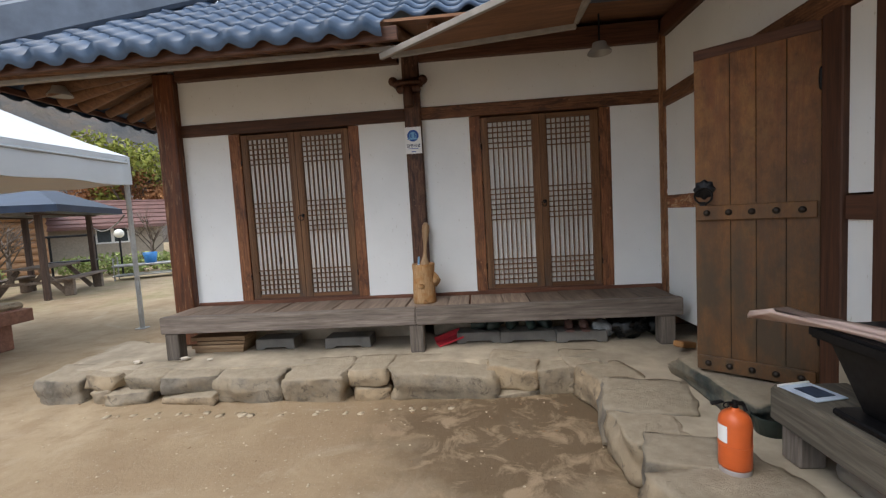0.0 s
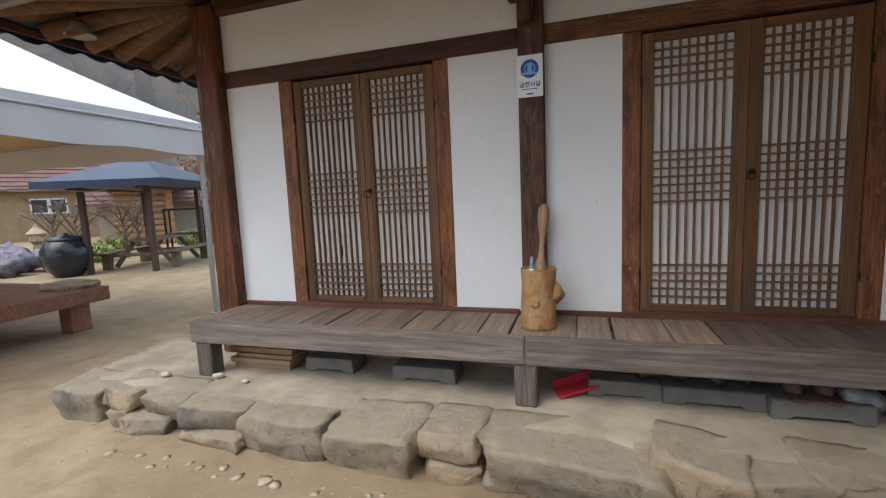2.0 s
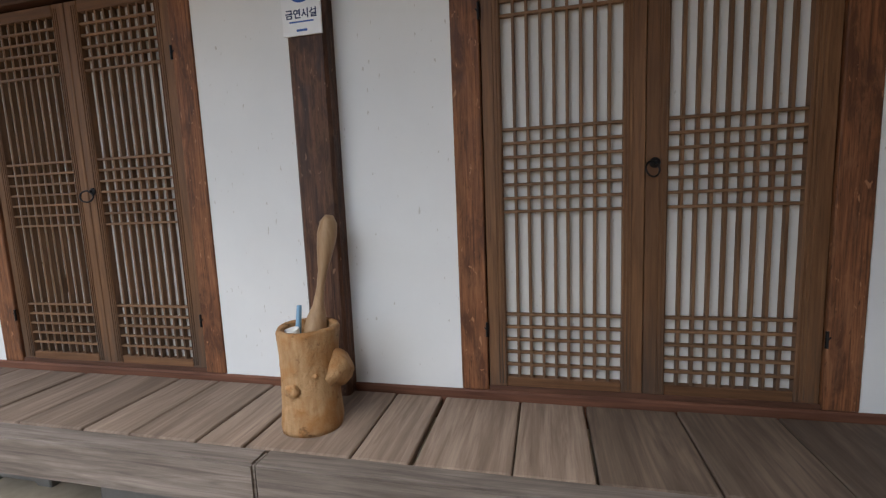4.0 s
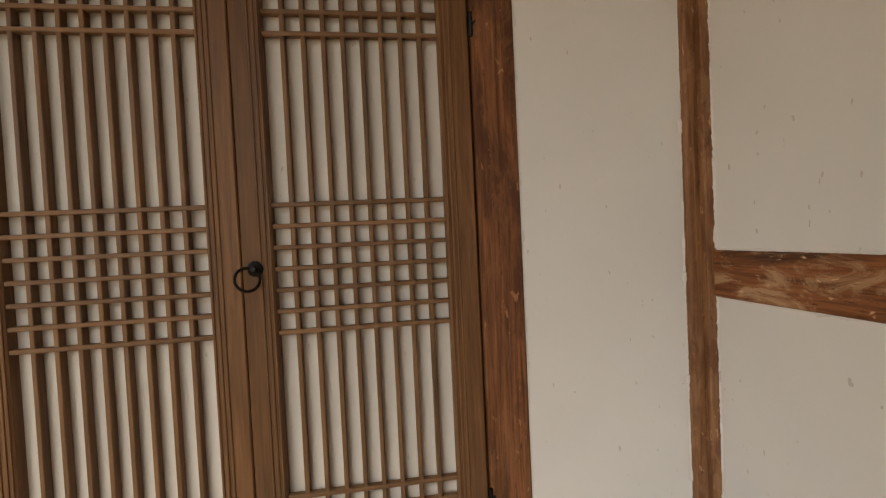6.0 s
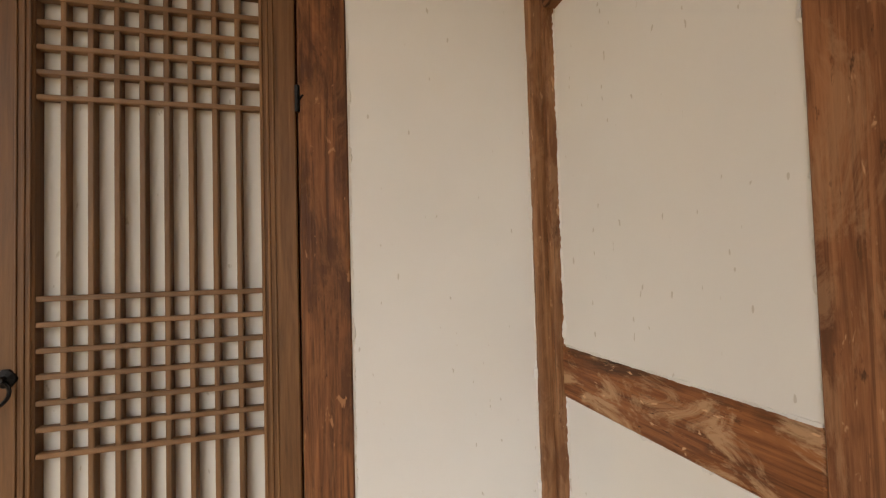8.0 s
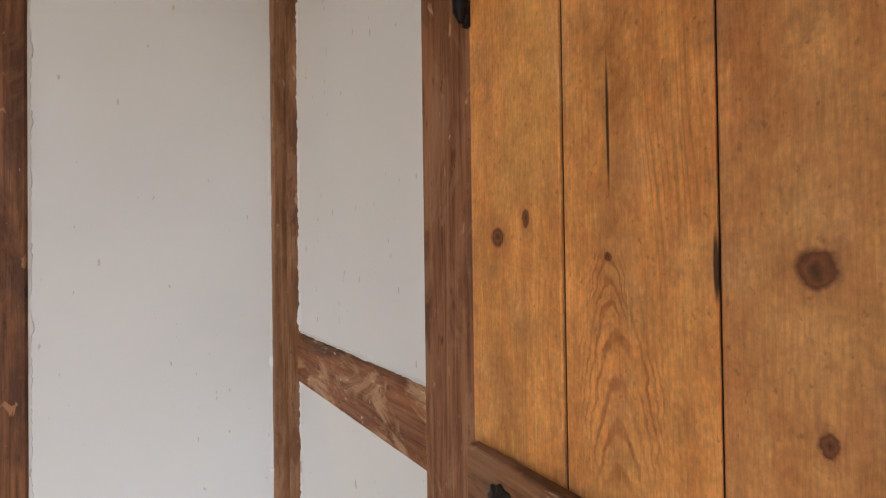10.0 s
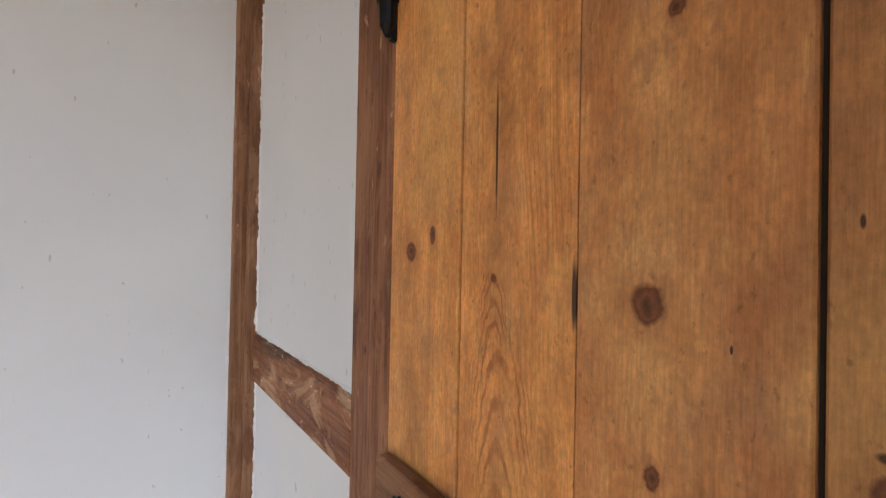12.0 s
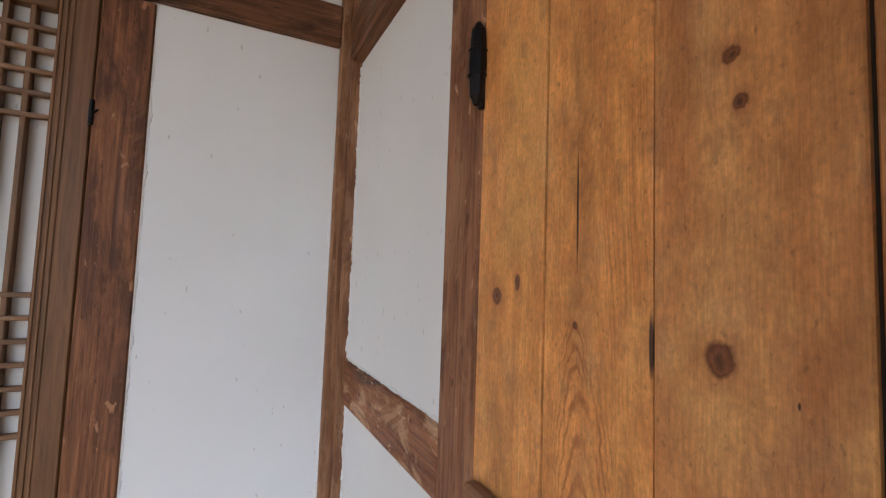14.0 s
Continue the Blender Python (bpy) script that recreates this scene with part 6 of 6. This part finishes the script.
for x in (-0.85, 0.85):
    for y in (-0.3, 0.3):
        part("leg", rod((x, y, 0), (x, y, 0.72), 0.02), STEEL, cart)
part("tub", lathe([(0.16, 0), (0.21, 0.34), (0.19, 0.34), (0.14, 0.03)], 18, m=pose(0.1, 0, 0.48)), plain("blue_tub", (0.04, 0.20, 0.48), 0.4), cart, "bright blue plastic tub", True)
frame_ob = empty("black_rack", -15.4, 9.3, 0, 35, "tall dark metal rack by the garden", "rack")
for x in (-0.6, 0.6):
    for y in (-0.3, 0.3):
        part("leg", rod((x, y, 0), (x, y, 1.5), 0.035), IRON, frame_ob)
part("shelf", box((-0.65, -0.35, 1.45), (0.65, 0.35, 1.52), 0.01), IRON, frame_ob)
part("shelf", box((-0.65, -0.35, 0.6), (0.65, 0.35, 0.66), 0.01), IRON, frame_ob)


# ---------------------------------------------------------------- plants
def leafage(name, a, b):
    mat, t, p = nodes_of(name, 0.75, 0, 0.2)
    geo = t.nodes.new("ShaderNodeNewGeometry")
    t.links.new(ramp(t, geo.outputs["Random Per Island"], [(0, a), (1, b)]), p.inputs["Base Color"])
    return mat


YELLOW = leafage("yellow_green_leaf", (0.12, 0.15, 0.025), (0.34, 0.34, 0.08))
RUST = leafage("rust_leaf", (0.20, 0.075, 0.03), (0.38, 0.19, 0.08))
GREENL = leafage("pale_green_leaf", (0.13, 0.18, 0.05), (0.38, 0.42, 0.16))
TRUNK = plain("bark", (0.12, 0.09, 0.07), 0.9, 0, 0.3, 10, 0.6)


def leaf_cloud(bm, centre, size, count, leaf, rnd):
    for _ in range(count):
        d = Vector((rnd.gauss(0, 1), rnd.gauss(0, 1), rnd.gauss(0, 1))).normalized() * rnd.random() ** 0.45
        c = Vector(centre) + Vector((d.x * size[0], d.y * size[1], d.z * size[2]))
        u = Vector((rnd.gauss(0, 1), rnd.gauss(0, 1), rnd.gauss(0, 1))).normalized() * leaf
        v = u.cross(Vector((rnd.gauss(0, 1), rnd.gauss(0, 1), rnd.gauss(0, 1)))).normalized() * leaf * 0.6
        bm.faces.new([bm.verts.new(c + q) for q in (-u, v, u, -v)])


def tree(x, y, h, spread_r, leafm, seed, label, count=1600, leaf=0.11, bare=False):
    rnd = random.Random(seed)
    ob = empty("tree", x, y, 0, rnd.uniform(0, 360), label, "tree")
    bm = rod((0, 0, -0.05), (0.05, 0, h * 0.45), 0.035 * h, 0.02 * h, 8)
    tips = []
    for k in range(9):
        a = k * 2.4 + rnd.random()
        base = Vector((0.05, 0, h * (0.22 + 0.03 * k)))
        tip = base + Vector((math.cos(a) * spread_r * rnd.uniform(0.5, 0.9), math.sin(a) * spread_r * rnd.uniform(0.5, 0.9), h * rnd.uniform(0.22, 0.45)))
        mid = base.lerp(tip, 0.5) + Vector((0, 0, 0.05 * h))
        tube([base, mid, tip], 0.008 * h, 5, bm)
        tips.append(tip)
        for q in range(3 if not bare else 6):
            e = mid.lerp(tip, rnd.random()) + Vector((rnd.gauss(0, 0.25), rnd.gauss(0, 0.25), rnd.uniform(0.05, 0.4))) * spread_r
            tube([mid, mid.lerp(e, 0.5) + Vector((0, 0, 0.05)), e], 0.0022 * h, 4, bm)
            tips.append(e)
    part("trunk", bm, TRUNK, ob, smooth=True)
    if not bare:
        bm = bmesh.new()
        for tip in tips:
            leaf_cloud(bm, tip, (spread_r * 0.33, spread_r * 0.33, spread_r * 0.26), count // len(tips), leaf, rnd)
        part("crown", bm, leafm, ob)
    return ob


tree(-23.4, 21.5, 7.7, 2.6, YELLOW, 2, "yellow-green autumn tree behind the garden", 3000, 0.14)
tree(-21.4, 23.0, 5.4, 2.4, RUST, 3, "rust-red autumn tree behind the garden", 2600, 0.13)
tree(-26.5, 23.5, 5.8, 2.6, RUST, 5, "rust-red autumn tree behind the garden", 2200, 0.13)
for i, (x, y) in enumerate(((-16.2, 7.6), (-18.2, 7.4), (-20.2, 8.0), (-17.4, 9.0), (-14.6, 12.0), (-13.6, 13.2))):
    tree(x, y, 2.6, 1.2, RUST, 20 + i, "bare-branched shrub in the yard", bare=True)
for i, (x, y, s) in enumerate(((-15.3, 10.6, 0.55), (-14.6, 11.4, 0.5), (-16.4, 10.4, 0.5), (-13.4, 11.2, 0.5), (-12.6, 11.8, 0.45), (-17.6, 8.3, 0.45), (-14.2, 10.2, 0.35), (-15.9, 6.6, 0.35), (-16.8, 6.8, 0.4))):
    rnd = random.Random(60 + i)
    ob = empty("bush", x, y, 0, label="pale yellow-green leafy garden bush", category="bush", group="garden bushes")
    bm = bmesh.new()
    for k in range(5):
        tube([(0, 0, 0), (rnd.uniform(-0.2, 0.2), rnd.uniform(-0.2, 0.2), s * 0.6), (rnd.uniform(-0.4, 0.4), rnd.uniform(-0.4, 0.4), s * 1.1)], 0.012, 4, bm)
    part("stems", bm, TRUNK, ob)
    bm = bmesh.new()
    leaf_cloud(bm, (0, 0, s * 0.75), (s * 1.3, s * 1.3, s * 0.75), 420, 0.07, rnd)
    part("leaves", bm, GREENL, ob)

# wooded hillside
def hill_mat():
    mat, t, p = nodes_of("hazed_autumn_hillside", 0.95, 0, 0.1)
    v = coords(t, shift=False)
    n = noise_tex(t, v, 0.10, 8, 0.7)
    # the woods' tones are greyed to carry the haze before them
    col = ramp(t, n, [(0.3, (0.075, 0.078, 0.080)), (0.45, (0.105, 0.10, 0.095)), (0.58, (0.135, 0.11, 0.09)), (0.72, (0.12, 0.12, 0.09))])
    t.links.new(col, p.inputs["Base Color"])
    bump(t, p, noise_tex(t, v, 0.5, 6, 0.7), 1.0, 1.0)
    return mat


own = bmesh.new()
grid = []
for i in range(90):
    a = radians(-20 + 150 * i / 89)
    row = []
    for k in range(26):
        f = k / 25
        dist = 60 + 190 * f
        crest = 105 + 16 * noise.noise((a * 3, 0, 0)) + 7 * noise.noise((a * 11, 2, 0))
        z = -2 + crest * (f ** 0.8) + 3.5 * noise.noise((a * 40, f * 14, 1)) * min(1, f * 6) + 1.6 * noise.noise((a * 120, f * 40, 4)) * min(1, f * 6)
        row.append(own.verts.new((-5 - math.sin(a) * dist, math.cos(a) * dist, z)))
    grid.append(row)
for i in range(89):
    for k in range(25):
        own.faces.new((grid[i][k], grid[i + 1][k], grid[i + 1][k + 1], grid[i][k + 1]))
tagged(part("hillside", own, hill_mat(), smooth=False), "dark wooded autumn hillside behind the village", "hill", kind="structure")
